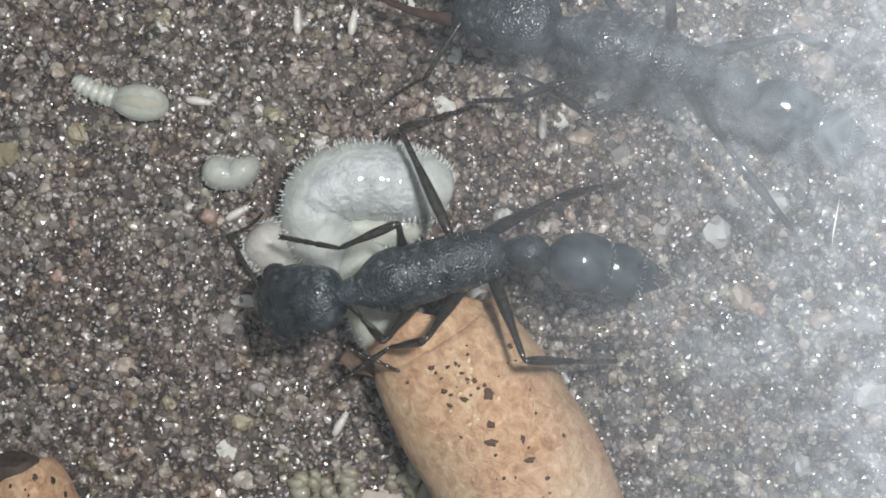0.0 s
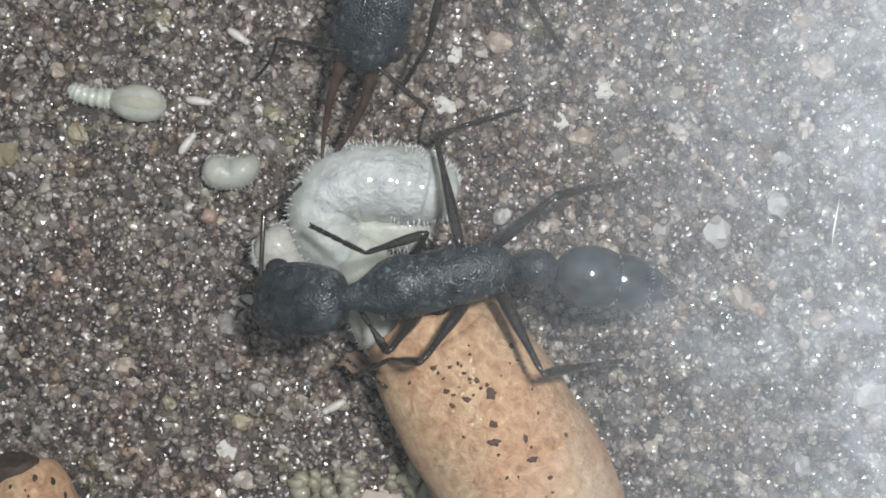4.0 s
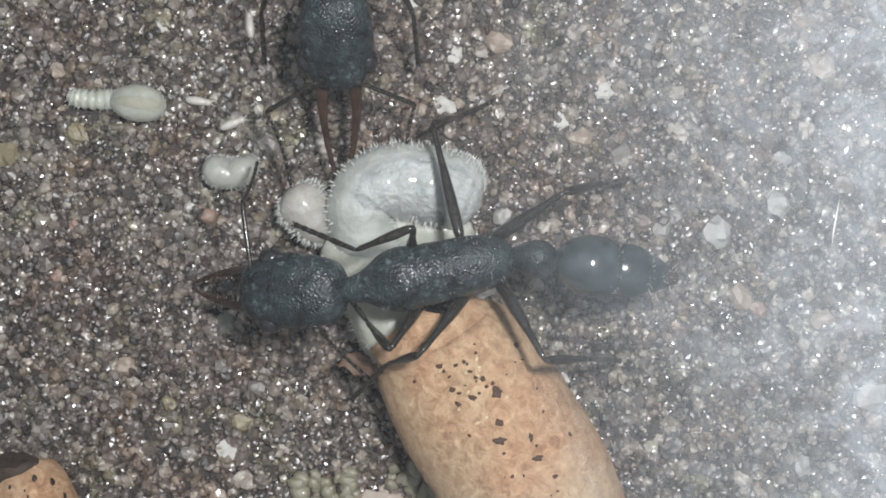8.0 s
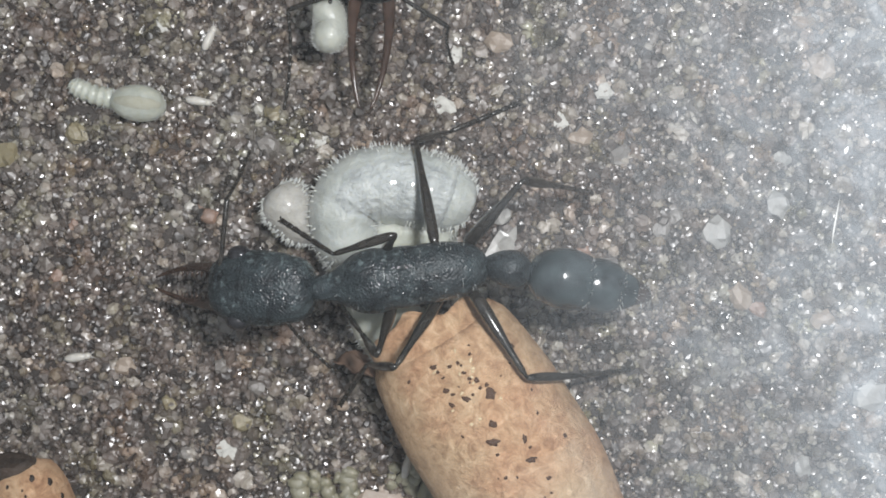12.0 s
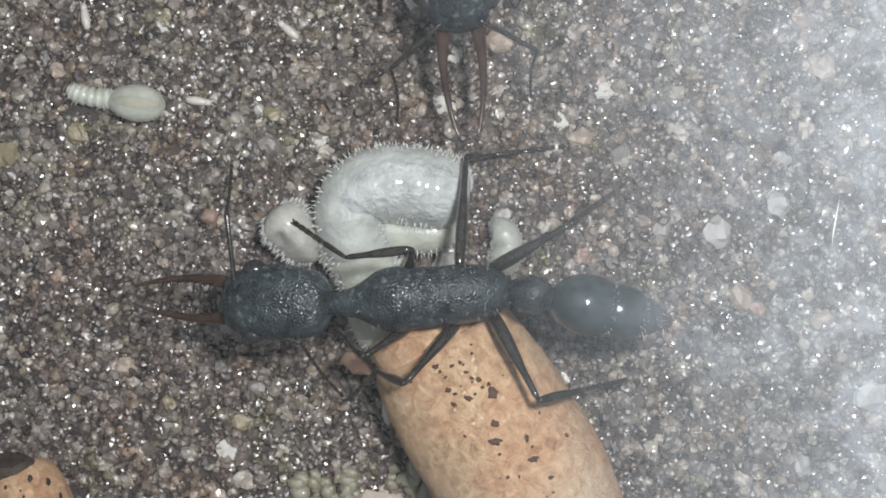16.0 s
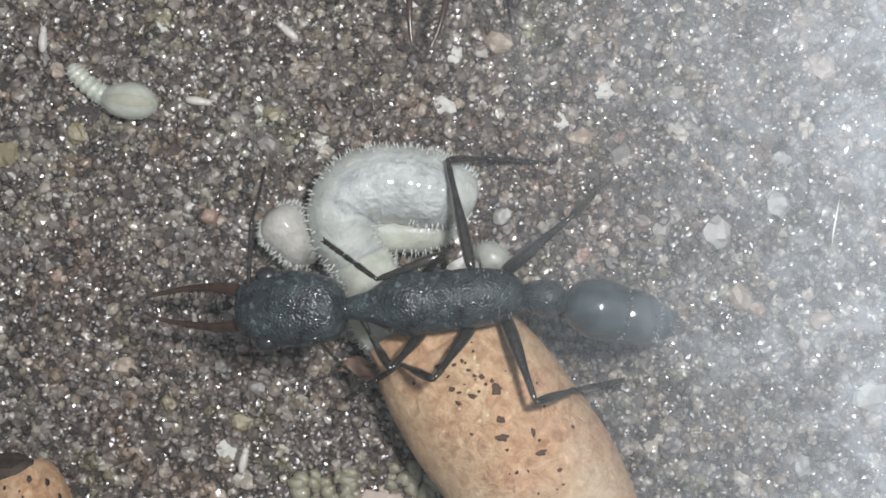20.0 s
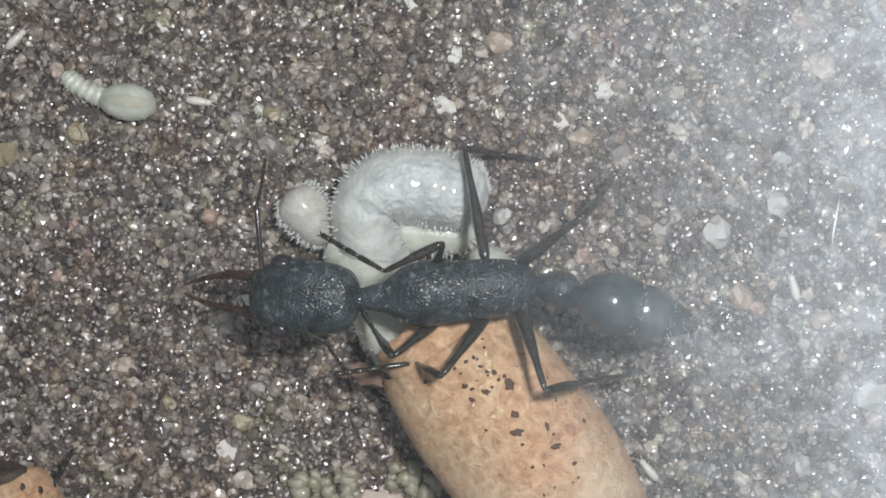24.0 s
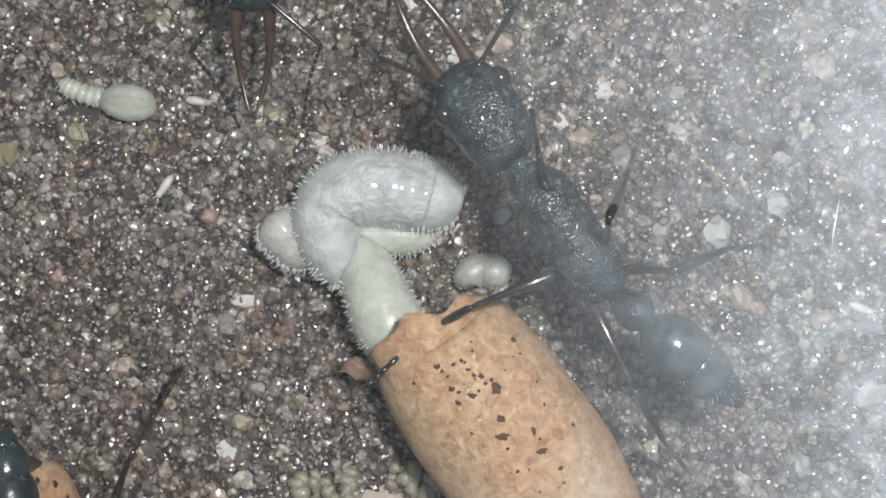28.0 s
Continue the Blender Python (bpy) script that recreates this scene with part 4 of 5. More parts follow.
def drive_ant(rig, rows, z, pitch, bite, feel_left, feel_right, feet, stretch=((0, 2.75), (28, 2.75))):
    """Keys an ant: rows of its body, its height, head pitch, droop of the mandibles, antenna turns, stretch of the neck, and for each leg a function of time and root giving knee, ankle and toe."""
    times = sorted({*times_of(rows), *(round(303 + 3 * k) / 30 for k in range(36) if rig is walking_ant)})
    keys = {k: [] for k in ("root", "head", "petiole", "gaster", "antenna_left", "antenna_right", "jaw_left", "jaw_right")}
    legs = {k: ([], [], []) for k in rig["legs"]}
    for t in times:
        root, nod, swing = ant_rows(rows, t, z)
        keys["root"].append((t, root))
        p = float(along(pitch, t)[0])
        keys["head"].append((t, pose(along(stretch, t)[0] * MM, 0, -0.05 * MM) @ Matrix.Rotation(nod, 4, "Z") @ Matrix.Rotation(radians(p), 4, "Y")))
        stalk = pose(-2.55 * MM, 0, -0.12 * MM) @ Matrix.Rotation(swing * 0.85, 4, "Z")
        keys["petiole"].append((t, stalk))
        keys["gaster"].append((t, stalk @ pose(-1.46 * MM, 0, 0) @ Matrix.Rotation(swing * 0.15, 4, "Z") @ Matrix.Rotation(radians(-4), 4, "Y")))
        for name, side, table, phase in (("antenna_left", 1, feel_left, 0.4), ("antenna_right", -1, feel_right, 2.1)):
            yaw, lift, roll = along(table, t)
            yaw += 7 * math.sin(2.3 * t + phase)
            keys[name].append((t, Matrix.Translation(Vector((2.88, side * 0.5, 0.42)) * MM) @ pose(0, 0, 0, roll, -lift + 5 * math.sin(1.7 * t + phase), yaw)))
        for name, side in (("jaw_left", 1), ("jaw_right", -1)):
            keys[name].append((t, pose(3.05 * MM, side * 0.42 * MM, -0.12 * MM, 0, along(bite, t)[0], side * 2 * math.sin(1.3 * t))))
        back = root.inverted()
        for name, (hip, femur, tibia, tarsus, long_f, long_t) in rig["legs"].items():
            knee, ankle, tip = (back @ p for p in feet(name, t, root))
            a = hip * MM
            b = a + (knee - a).normalized() * long_f * MM
            c = b + (ankle - b).normalized() * long_t * MM
            for store, m in zip(legs[name], (aim(a, b), aim(b, c), aim(c, tip))):
                store.append((t, m))
    for k, r in keys.items():
        walk(rig[k], r)
    for name, stores in legs.items():
        for ob, r in zip(rig["legs"][name][1:4], stores):
            walk(ob, r)


def reach(start, u, v, length, up, low=0.3):
    """The point sighted at (u, v) on the plan that lies one limb's length from start, above it or below."""
    best = None
    for k in range(int((9.2 - low) * 20)):
        p = spot(u, v, low + 0.05 * k)
        miss = abs((p - start).length - length * MM) + (0.0 if (p.z >= start.z) == up else 0.0006)
        if best is None or miss < best[0]:
            best = (miss, p)
    return best[1]


def plan_feet(rig, tables):
    """Legs led by the sighted places of knee, ankle and toe: rows of (time, u, v, u, v, u, v, height of the toe)."""
    def feet(name, t, root):
        ku, kv, au, av, tu, tv, tz = along(tables[name], t)
        hip, long_f, long_t = (rig["legs"][name][k] for k in (0, 4, 5))
        knee = reach(root @ (hip * MM), ku, kv, long_f, name != "middle_right", 3.0)
        return [knee, reach(knee, au, av, long_t, False), spot(tu, tv, tz)]
    return feet


LOCAL_FEET = {"front": ((2.9, 2.2, 1.2), (4.0, 2.9, -2.2), (5.3, 2.7, -4.9)), "middle": ((0.2, 3.2, 1.0), (0.1, 4.6, -2.4), (0.0, 5.9, -4.9)), "hind": ((-3.3, 2.9, 0.9), (-5.0, 3.8, -2.3), (-6.6, 4.1, -4.9))}


def gait(pace, special=None, led=None, until=-1.0):
    """Legs held round the body, stepping in turn; pace: rows of (time, stride in mm). led: sighted places of some legs, up to a time."""
    def feet(name, t, root):
        if t <= until and name in led:
            return plan_feet(walking_ant, led)(name, t, root)
        if special == "carry" and name == "front_right" and 10.0 < t < 13.7:
            u, v, z, turn = along(KIDNEY_WAY, t)
            hip = root @ (Vector((HIPS["front"][0], -HIPS["front"][1], HIPS["front"][2])) * MM)
            tip = spot(u, v, z + 0.5)
            knee = hip * 0.55 + tip * 0.45 + Vector((0, 0, 2.0)) * MM
            return [knee, hip * 0.22 + tip * 0.78 + Vector((0, 0, 1.0)) * MM, tip]
        if special and name in special and special != "carry":
            v = along(special[name], t)
            return [spot(*v[k:k + 3]) for k in (0, 3, 6)]
        which, side = name.split("_")
        s = 1 if side == "left" else -1
        beat = {"front": 0.0, "middle": math.pi, "hind": 0.0}[which] + (math.pi if s < 0 else 0.0)
        stride = float(along(pace, t)[0]) * math.sin(2 * math.pi * 1.1 * t + beat)
        return [root @ (Vector((x + stride * w, s * y, z)) * MM) for (x, y, z), w in zip(LOCAL_FEET[which], (0.4, 0.8, 1.0))]
    return feet


def move_main_ant():
    early = [(0, 455, 545, 605, 522, 900, 440, 1185, 482), (0.5, 451, 534, 602, 515, 898, 442, 1183, 485), (1, 454, 534, 605, 514, 901, 450, 1186, 492), (1.5, 470, 530, 615, 515, 915, 475, 1205, 520),
             (2, 468, 535, 612, 525, 910, 490, 1200, 532), (2.5, 445, 530, 602, 530, 898, 492, 1180, 535), (3, 440, 545, 605, 545, 897, 492, 1180, 527), (3.5, 455, 545, 608, 535, 905, 468, 1190, 505)]
    second = [(5.5, 470, 490, 648, 505, 922, 468, 1205, 505), (6, 510, 470, 682, 495, 948, 472, 1232, 508), (6.5, 497, 485, 672, 500, 943, 465, 1227, 497), (7, 487, 497, 664, 505, 937, 460, 1222, 492),
              (7.5, 456, 508, 640, 512, 912, 463, 1195, 496), (8, 445, 510, 627, 512, 902, 455, 1187, 485), (9, 443, 511, 622, 518, 898, 463, 1183, 492), (10, 443, 507, 623, 514, 900, 468, 1184, 505)]
    third = [(10.5, 440, 504, 618, 517, 893, 476, 1180, 517), (11, 405, 512, 602, 520, 880, 475, 1165, 520), (11.5, 400, 512, 598, 520, 876, 480, 1162, 526), (12, 385, 505, 575, 510, 855, 470, 1152, 516),
             (12.5, 395, 512, 580, 518, 860, 475, 1158, 511), (14.5, 385, 515, 582, 520, 872, 500, 1197, 560), (15.5, 392, 512, 597, 522, 888, 502, 1200, 560), (16, 392, 530, 608, 537, 900, 514, 1202, 563)]
    fourth = [(16.5, 400, 540, 620, 545, 910, 520, 1206, 572), (17, 410, 545, 630, 545, 920, 522, 1210, 577), (17.5, 415, 538, 633, 540, 923, 516, 1212, 575), (18, 435, 520, 652, 530, 940, 508, 1212, 573),
              (18.5, 438, 518, 655, 531, 943, 510, 1212, 575), (19, 424, 545, 643, 550, 932, 526, 1210, 577), (20, 425, 545, 632, 545, 925, 520, 1212, 568), (20.5, 418, 540, 622, 541, 910, 515, 1208, 570)]
    fifth = [(21, 440, 525, 645, 540, 935, 515, 1215, 580), (21.5, 470, 520, 672, 535, 962, 510, 1225, 578), (23.5, 462, 530, 660, 535, 955, 512, 1230, 565), (24, 458, 520, 657, 528, 950, 504, 1228, 562),
             (24.5, 450, 518, 648, 527, 942, 503, 1226, 562), (25, 460, 520, 664, 531, 956, 508, 1230, 560), (26, 455, 527, 660, 530, 955, 507, 1228, 562)]
    last = [(26.5, 460, 520, 662, 540, 966, 525, 1245, 590), (26.8, 545, 432, 708, 508, 985, 540, 1265, 640), (27, 598, 398, 742, 480, 1036, 556, 1338, 672), (27.2, 655, 345, 782, 455, 1040, 566, 1332, 672),
            (27.5, 720, 250, 835, 385, 1050, 545, 1312, 692), (27.8, 782, 160, 880, 305, 1078, 535, 1330, 708), (28, 797, 115, 895, 265, 1103, 540, 1350, 722)]
    tables = {
        "front_right": [(0, 705, 395, 600, 440, 498, 420, 4.4), (1, 706, 390, 599, 433, 498, 402, 4.4), (2, 751, 402, 627, 435, 532, 385, 4.4), (3, 735, 425, 617, 465, 515, 425, 4.4), (6, 800, 386, 706, 415, 625, 352, 4.4), (8, 732, 402, 630, 443, 515, 395, 4.4), (9, 720, 405, 627, 450, 510, 388, 4.4), (10, 732, 408, 630, 449, 512, 370, 4.4),
                        (12, 700, 415, 590, 450, 488, 384, 4.4), (15, 722, 425, 610, 445, 525, 360, 4.4), (16, 730, 441, 611, 456, 504, 383, 4.4), (17, 745, 455, 630, 476, 512, 375, 4.4), (18, 775, 437, 667, 466, 540, 360, 4.4), (20, 784, 450, 667, 495, 540, 402, 4.4), (24, 784, 430, 681, 480, 538, 398, 4.4),
                        (26.4, 780, 440, 671, 487, 540, 390, 4.4), (27, 790, 408, 750, 365, 688, 310, 5), (27.5, 945, 300, 915, 265, 890, 240, 0.6), (28, 965, 330, 950, 255, 930, 130, 0.6)],
        "middle_right": [(0, 708, 228, 760, 212, 815, 196, 0.4), (1, 722, 213, 780, 205, 850, 195, 0.4), (3, 757, 257, 800, 235, 850, 215, 0.4), (5.5, 792, 220, 845, 205, 910, 195, 0.4), (7, 790, 214, 840, 205, 900, 190, 0.4), (8, 765, 220, 815, 205, 850, 190, 0.4), (10, 768, 228, 815, 212, 850, 200, 0.4),
                         (12, 738, 262, 790, 235, 840, 215, 0.4), (15, 778, 278, 830, 250, 880, 235, 0.4), (15.5, 800, 280, 850, 265, 895, 250, 0.4), (16, 824, 285, 868, 275, 910, 270, 0.4), (17, 828, 288, 872, 285, 920, 300, 0.4), (18, 838, 278, 885, 290, 925, 300, 0.4), (20, 792, 284, 860, 281, 925, 286, 0.4), (21, 812, 276, 870, 275, 925, 284, 0.4), (24, 822, 264, 885, 272, 930, 280, 0.4),
                         (26.4, 802, 266, 860, 272, 905, 278, 0.4), (27, 868, 290, 885, 270, 905, 240, 0.4), (28, 1075, 395, 1115, 300, 1150, 180, 0.6)],
        "hind_right": [(0, 985, 352, 1060, 330, 1120, 320, 0.4), (3, 975, 350, 1050, 332, 1120, 322, 0.4), (8, 1000, 340, 1070, 325, 1120, 315, 0.4), (10, 1005, 320, 1060, 300, 1110, 290, 0.4), (12, 925, 320, 990, 330, 1060, 345, 0.4), (15, 985, 405, 1045, 385, 1110, 375, 0.4), (17, 1035, 388, 1055, 345, 1070, 305, 0.4),
                       (18, 1035, 385, 1055, 345, 1075, 305, 0.4), (20, 1010, 385, 1050, 345, 1085, 310, 0.4), (24, 1030, 385, 1065, 345, 1090, 305, 0.4), (26.5, 1010, 380, 1060, 345, 1085, 310, 0.4), (27, 1060, 480, 1160, 455, 1240, 435, 0.4), (28, 1190, 480, 1290, 440, 1400, 430, 0.4)],
        "front_left": [(0, 680, 606, 640, 562, 600, 520, 3), (1, 665, 602, 635, 560, 600, 520, 3), (3, 672, 640, 640, 600, 610, 560, 3), (6, 718, 592, 695, 545, 680, 510, 3), (8, 690, 620, 650, 570, 620, 530, 3), (10, 678, 622, 648, 572, 620, 530, 3), (12, 668, 630, 640, 590, 610, 550, 3), (15, 628, 632, 600, 600, 570, 570, 3),
                       (17, 660, 632, 630, 600, 600, 570, 3), (18, 672, 632, 650, 590, 625, 550, 3), (20, 692, 654, 655, 592, 630, 545, 3), (24, 695, 632, 660, 582, 635, 540, 3), (26.4, 705, 638, 665, 585, 635, 540, 3), (27, 700, 602, 665, 550, 640, 510, 3), (27.5, 800, 470, 790, 400, 760, 300, 3), (28, 930, 420, 930, 330, 900, 250, 2)],
        "middle_left": [(0, 752, 604, 690, 615, 640, 650, 4.4), (1, 750, 606, 690, 620, 645, 650, 4.4), (3, 738, 645, 680, 640, 630, 670, 3), (6, 765, 632, 710, 628, 660, 640, 3), (8, 742, 628, 685, 645, 640, 690, 3), (10, 728, 638, 680, 640, 640, 680, 3), (12, 700, 650, 650, 645, 620, 690, 3), (15, 712, 676, 665, 655, 630, 690, 2.5),
                        (17, 722, 682, 665, 660, 630, 700, 2.5), (18, 738, 674, 690, 650, 645, 690, 3), (20, 768, 672, 710, 645, 655, 680, 4), (24, 782, 666, 735, 642, 680, 650, 4.6), (26.4, 795, 660, 735, 642, 680, 655, 4.8), (27, 795, 645, 735, 625, 690, 640, 5), (27.5, 800, 598, 735, 620, 680, 655, 4.6), (28, 830, 545, 750, 590, 680, 655, 4.6)],
        "hind_left": [(0, 928, 638, 1020, 640, 1110, 640, 0.4), (1, 945, 640, 1030, 632, 1110, 640, 0.4), (3, 948, 674, 1030, 655, 1110, 645, 0.4), (6, 985, 640, 1050, 630, 1120, 625, 0.4), (8, 965, 638, 1040, 635, 1110, 640, 0.4), (10, 968, 652, 1040, 640, 1110, 645, 0.4), (12, 942, 684, 1030, 665, 1110, 655, 0.4), (15, 945, 710, 1030, 690, 1120, 670, 0.4),
                      (17, 962, 708, 1040, 690, 1120, 670, 0.4), (18, 972, 708, 1040, 690, 1120, 670, 0.4), (20, 948, 712, 1020, 690, 1130, 668, 0.4), (24, 965, 692, 1040, 675, 1140, 660, 0.4), (26.4, 948, 690, 1020, 670, 1150, 655, 0.4), (27, 978, 682, 1060, 680, 1150, 665, 0.4), (28, 1130, 705, 1180, 790, 1230, 850, 0.4)]}
    sag = [(0, 18), (5.5, 12), (10, 12), (12, 14), (17, 14), (21, 18), (26.5, 18), (27, 18), (27.5, 20), (28, 25)]
    course = [(*r[:8], r[8] + along(sag, r[0])[0]) for r in early + second + third + fourth + fifth + last]
    drive_ant(main_ant, course, [(0, 5.7), (26.5, 5.7), (27.5, 6.3), (28, 6.5)], [(0, 40), (3.5, 38), (5.5, 16), (10, 14), (12, 12), (14.5, 8), (21, 8), (24, 10), (26.2, 10), (27, 5), (28, 2)], [(0, 46), (10.5, 46), (11, 42), (12.5, 48), (14.5, 24), (17, 30), (21, 26), (21.5, 30), (23.5, 42), (26.2, 40), (26.6, 8), (28, 0)],
              [(0, 165, 4, 60), (26.3, 165, 4, 60), (27, 95, 5, 0), (27.5, 100, 5, 0), (28, 25, -10, 20)], [(0, -65, 4, -75), (3, -90, 4, -80), (26.3, -90, 4, -80), (27, -112, 5, 0), (28, -60, -15, 0)], plan_feet(main_ant, tables), [(0, 2.92), (3.5, 2.92), (5.5, 2.86), (10, 2.86), (12.5, 2.95), (14.5, 3.08), (26.4, 3.12), (27, 2.78), (27.5, 2.7), (28, 2.6)])


KIDNEY_WAY = [(0, 408, 302, 0, 0), (10.1, 408, 300, 0, 0), (10.3, 404, 291, 0.4, 10), (10.4, 420, 250, 1.5, 60), (10.5, 437, 210, 2.6, 110), (10.7, 463, 164, 3, 65), (10.9, 446, 190, 3, 75), (11.1, 409, 132, 3, 25), (11.3, 365, 125, 3, 45),
              (11.5, 334, 100, 3, 40), (11.6, 371, 45, 3, 25), (11.7, 432, 70, 3, 55), (11.8, 521, 58, 3, 80), (12, 579, 51, 3, 95), (12.1, 621, 103, 3, 100)]
KIDNEY_WAY += [(12.3, 646, 142, 3, 100), (12.5, 618, 129, 3, 88), (13.0, 790, 240, 4.2, 130), (13.3, 862, 350, 3.2, 115), (13.6, 862, 420, 1.0, 102), (13.9, 862, 423, 0, 98),
               (14.5, 862, 423, 0, 95), (15, 888, 432, 0, 92), (16, 887, 441, 0, 88), (16.5, 890, 446, 0, 85), (17, 876, 478, 0, 86), (19, 874, 480, 0, 100), (21.5, 874, 480, 0, 120), (26.5, 870, 482, 0, 160), (27.5, 862, 486, 0, 178), (28, 858, 486, 0, 180)]


def move_walking_ant():
    def body(rows):
        out = []
        for t, fu, fv, nu, nv, wu, wv in rows:
            d = Vector((wu - nu, wv - nv)).normalized() * 285
            b = d * 0.09
            out.append((t, fu + b.x, fv + b.y, nu + b.x, nv + b.y, wu + b.x, wv + b.y, wu + d.x + b.x, wv + d.y + b.y))
        return out
    first = [(0, 838, 5, 982, 48, 1274, 136, 1562, 270), (0.5, 822, 2, 966, 40, 1258, 132, 1545, 264), (1, 807, 12, 949, 27, 1239, 105, 1525, 269), (1.5, 805, 47, 937, 23, 1227, 85, 1510, 243),
             (2, 794, 45, 926, 1, 1214, 16, 1496, 186), (2.5, 771, 53, 881, -28, 1156, -52, 1426, 89), (3, 726, 44, 823, -70, 1098, -109, 1360, 23), (3.5, 678, 63, 753, -72, 993, -202, 1254, -207)]
    second = body([(5.5, 590, 112, 580, -40, 590, -330), (6.2, 592, 130, 592, -25, 600, -315), (7, 600, 152, 602, 2, 610, -288), (8, 590, 150, 592, 0, 602, -290), (8.5, 580, 162, 586, 10, 600, -280), (9.5, 582, 160, 594, 10, 630, -278),
                   (10, 562, 165, 580, 15, 640, -270), (10.5, 562, 162, 600, 17, 690, -258), (11, 578, 165, 622, 22, 730, -248), (11.5, 572, 112, 650, -18, 765, -285), (12, 655, -22, 667, -172, 690, -462), (12.5, 738, 2, 744, -148, 758, -438)])
    third = body([(13.0, 800, 110, 802, -40, 815, -330), (13.4, 850, 190, 850, 40, 860, -250), (14.5, 880, 10, 890, -140, 915, -430), (15, 885, 28, 900, -122, 930, -410), (15.5, 900, 35, 910, -115, 930, -405), (16, 815, 35, 802, -115, 780, -405), (16.5, 690, -80, 715, -228, 770, -512),
                  (17, 650, -105, 690, -250, 780, -525), (18, 600, -110, 640, -255, 720, -535), (19, 715, -135, 740, -283, 780, -570), (20, 770, -130, 790, -278, 830, -566), (20.5, 745, -90, 750, -240, 760, -530), (21, 738, -110, 744, -260, 760, -550)])
    fourth = body([(21.5, 735, -100, 742, -250, 760, -540), (23.5, 600, -230, 640, -375, 720, -655), (25, 500, -200, 520, -350, 560, -638), (25.6, 445, -150, 455, -300, 480, -590), (26, 420, -160, 432, -310, 460, -600), (26.6, 412, -125, 425, -275, 450, -565),
                   (27, 420, -62, 430, -212, 450, -502), (27.5, 430, -25, 436, -175, 450, -465), (28, 435, -5, 440, -155, 452, -445)])
    led = {"hind_left": [(0, 1305, 285, 1400, 405, 1425, 445, 0.4), (0.5, 1282, 290, 1390, 390, 1420, 440, 0.4), (1, 1262, 275, 1385, 390, 1415, 430, 0.4), (2, 1285, 240, 1375, 365, 1410, 410, 0.4), (3, 1200, 70, 1300, 122, 1345, 150, 0.4), (3.5, 1090, 10, 1190, 70, 1240, 100, 0.4)],
           "hind_right": [(0, 1408, 62, 1495, 98, 1550, 125, 0.4), (0.5, 1400, 66, 1500, 112, 1555, 140, 0.4), (1, 1305, 22, 1420, 70, 1490, 110, 0.4), (2, 1290, -70, 1400, -30, 1470, 0, 0.4), (3.5, 1150, -230, 1260, -260, 1330, -270, 0.4)],
           "middle_left": [(0, 1035, 200, 960, 150, 900, 130, 0.4), (0.5, 1040, 205, 965, 148, 905, 125, 0.4), (1, 1020, 204, 960, 200, 900, 205, 0.4), (2, 1018, 172, 1003, 242, 995, 285, 0.4), (3, 805, 48, 797, 125, 795, 155, 0.4), (3.5, 700, 30, 690, 100, 688, 130, 0.4)]}
    drive_ant(walking_ant, first + second + third + fourth, [(0, 4.7), (3.5, 4.9), (5.5, 5.4), (28, 5.4)], [(0, 14), (3, 20), (5.5, 31), (9, 35), (10.2, 40), (10.6, 22), (12.5, 20), (13.4, 35), (14.5, 22), (28, 22)], [(0, 5), (28, 5)],
              [(0, 70, 0, 60), (3.5, 70, 0, 60), (5.5, 62, -5, 0), (10.2, 62, -5, 0), (10.8, 60, 0, 60), (12, 60, 0, 60), (14.5, 60, 0, 50), (21.5, 60, 0, 50), (28, 45, 0, 20)], [(0, -80, 0, -60), (3.5, -75, 0, -60), (5.5, -60, -5, 0), (8, -62, -5, 0), (8.8, -85, 0, -60), (10.2, -85, 0, -60), (12, -60, 0, 0), (14.5, -60, 0, -50), (21.5, -60, 0, -50), (28, -35, 0, -20)], gait([(0, 0.7), (3.5, 0.6), (5.5, 0.1), (10, 0.1), (11, 0.5), (12.5, 0.5), (16, 0.4), (22, 0.6), (27.5, 0.4), (28, 0.1)], "carry", led, 3.5))


def move_leaving_ant():
    rows = []
    for t, u, v in ((0, -420, 1050), (20, -420, 1050), (25, -120, 790), (25.25, -20, 735), (25.5, 66, 655), (26, 46, 668), (26.5, 20, 678), (27, 0, 690), (27.5, -10, 705), (28, -20, 718)):
        u, v = u - 2, v + 6
        rows.append((t, u + 65, v + 745, u + 70, v + 595, u + 60, v + 300, u, v))
    leg = {"hind_left": [(0, -260, 1250, 5, -180, 1050, 2, -120, 960, 0.4), (20, -260, 1250, 5, -180, 1050, 2, -120, 960, 0.4), (25, 40, 1050, 5, 120, 880, 2, 200, 740, 0.4), (25.5, 205, 935, 5, 262, 748, 2.2, 362, 585, 0.4),
                         (26.5, 192, 945, 5, 257, 748, 2.2, 368, 575, 0.4), (28, 175, 950, 5, 250, 748, 2.2, 370, 567, 0.4)]}
    drive_ant(leaving_ant, rows, [(0, 4.6), (28, 4.6)], [(0, 15), (28, 15)], [(0, 5), (28, 5)], [(0, 60, 0, 0), (28, 60, 0, 0)], [(0, -60, 0, 0), (28, -60, 0, 0)], gait([(0, 0.0), (24, 0.2), (26, 0.3), (28, 0.2)], leg))


def shift(u, v, du, dv, z):
    return spot(u + du, v + dv, z) - spot(u, v, z)


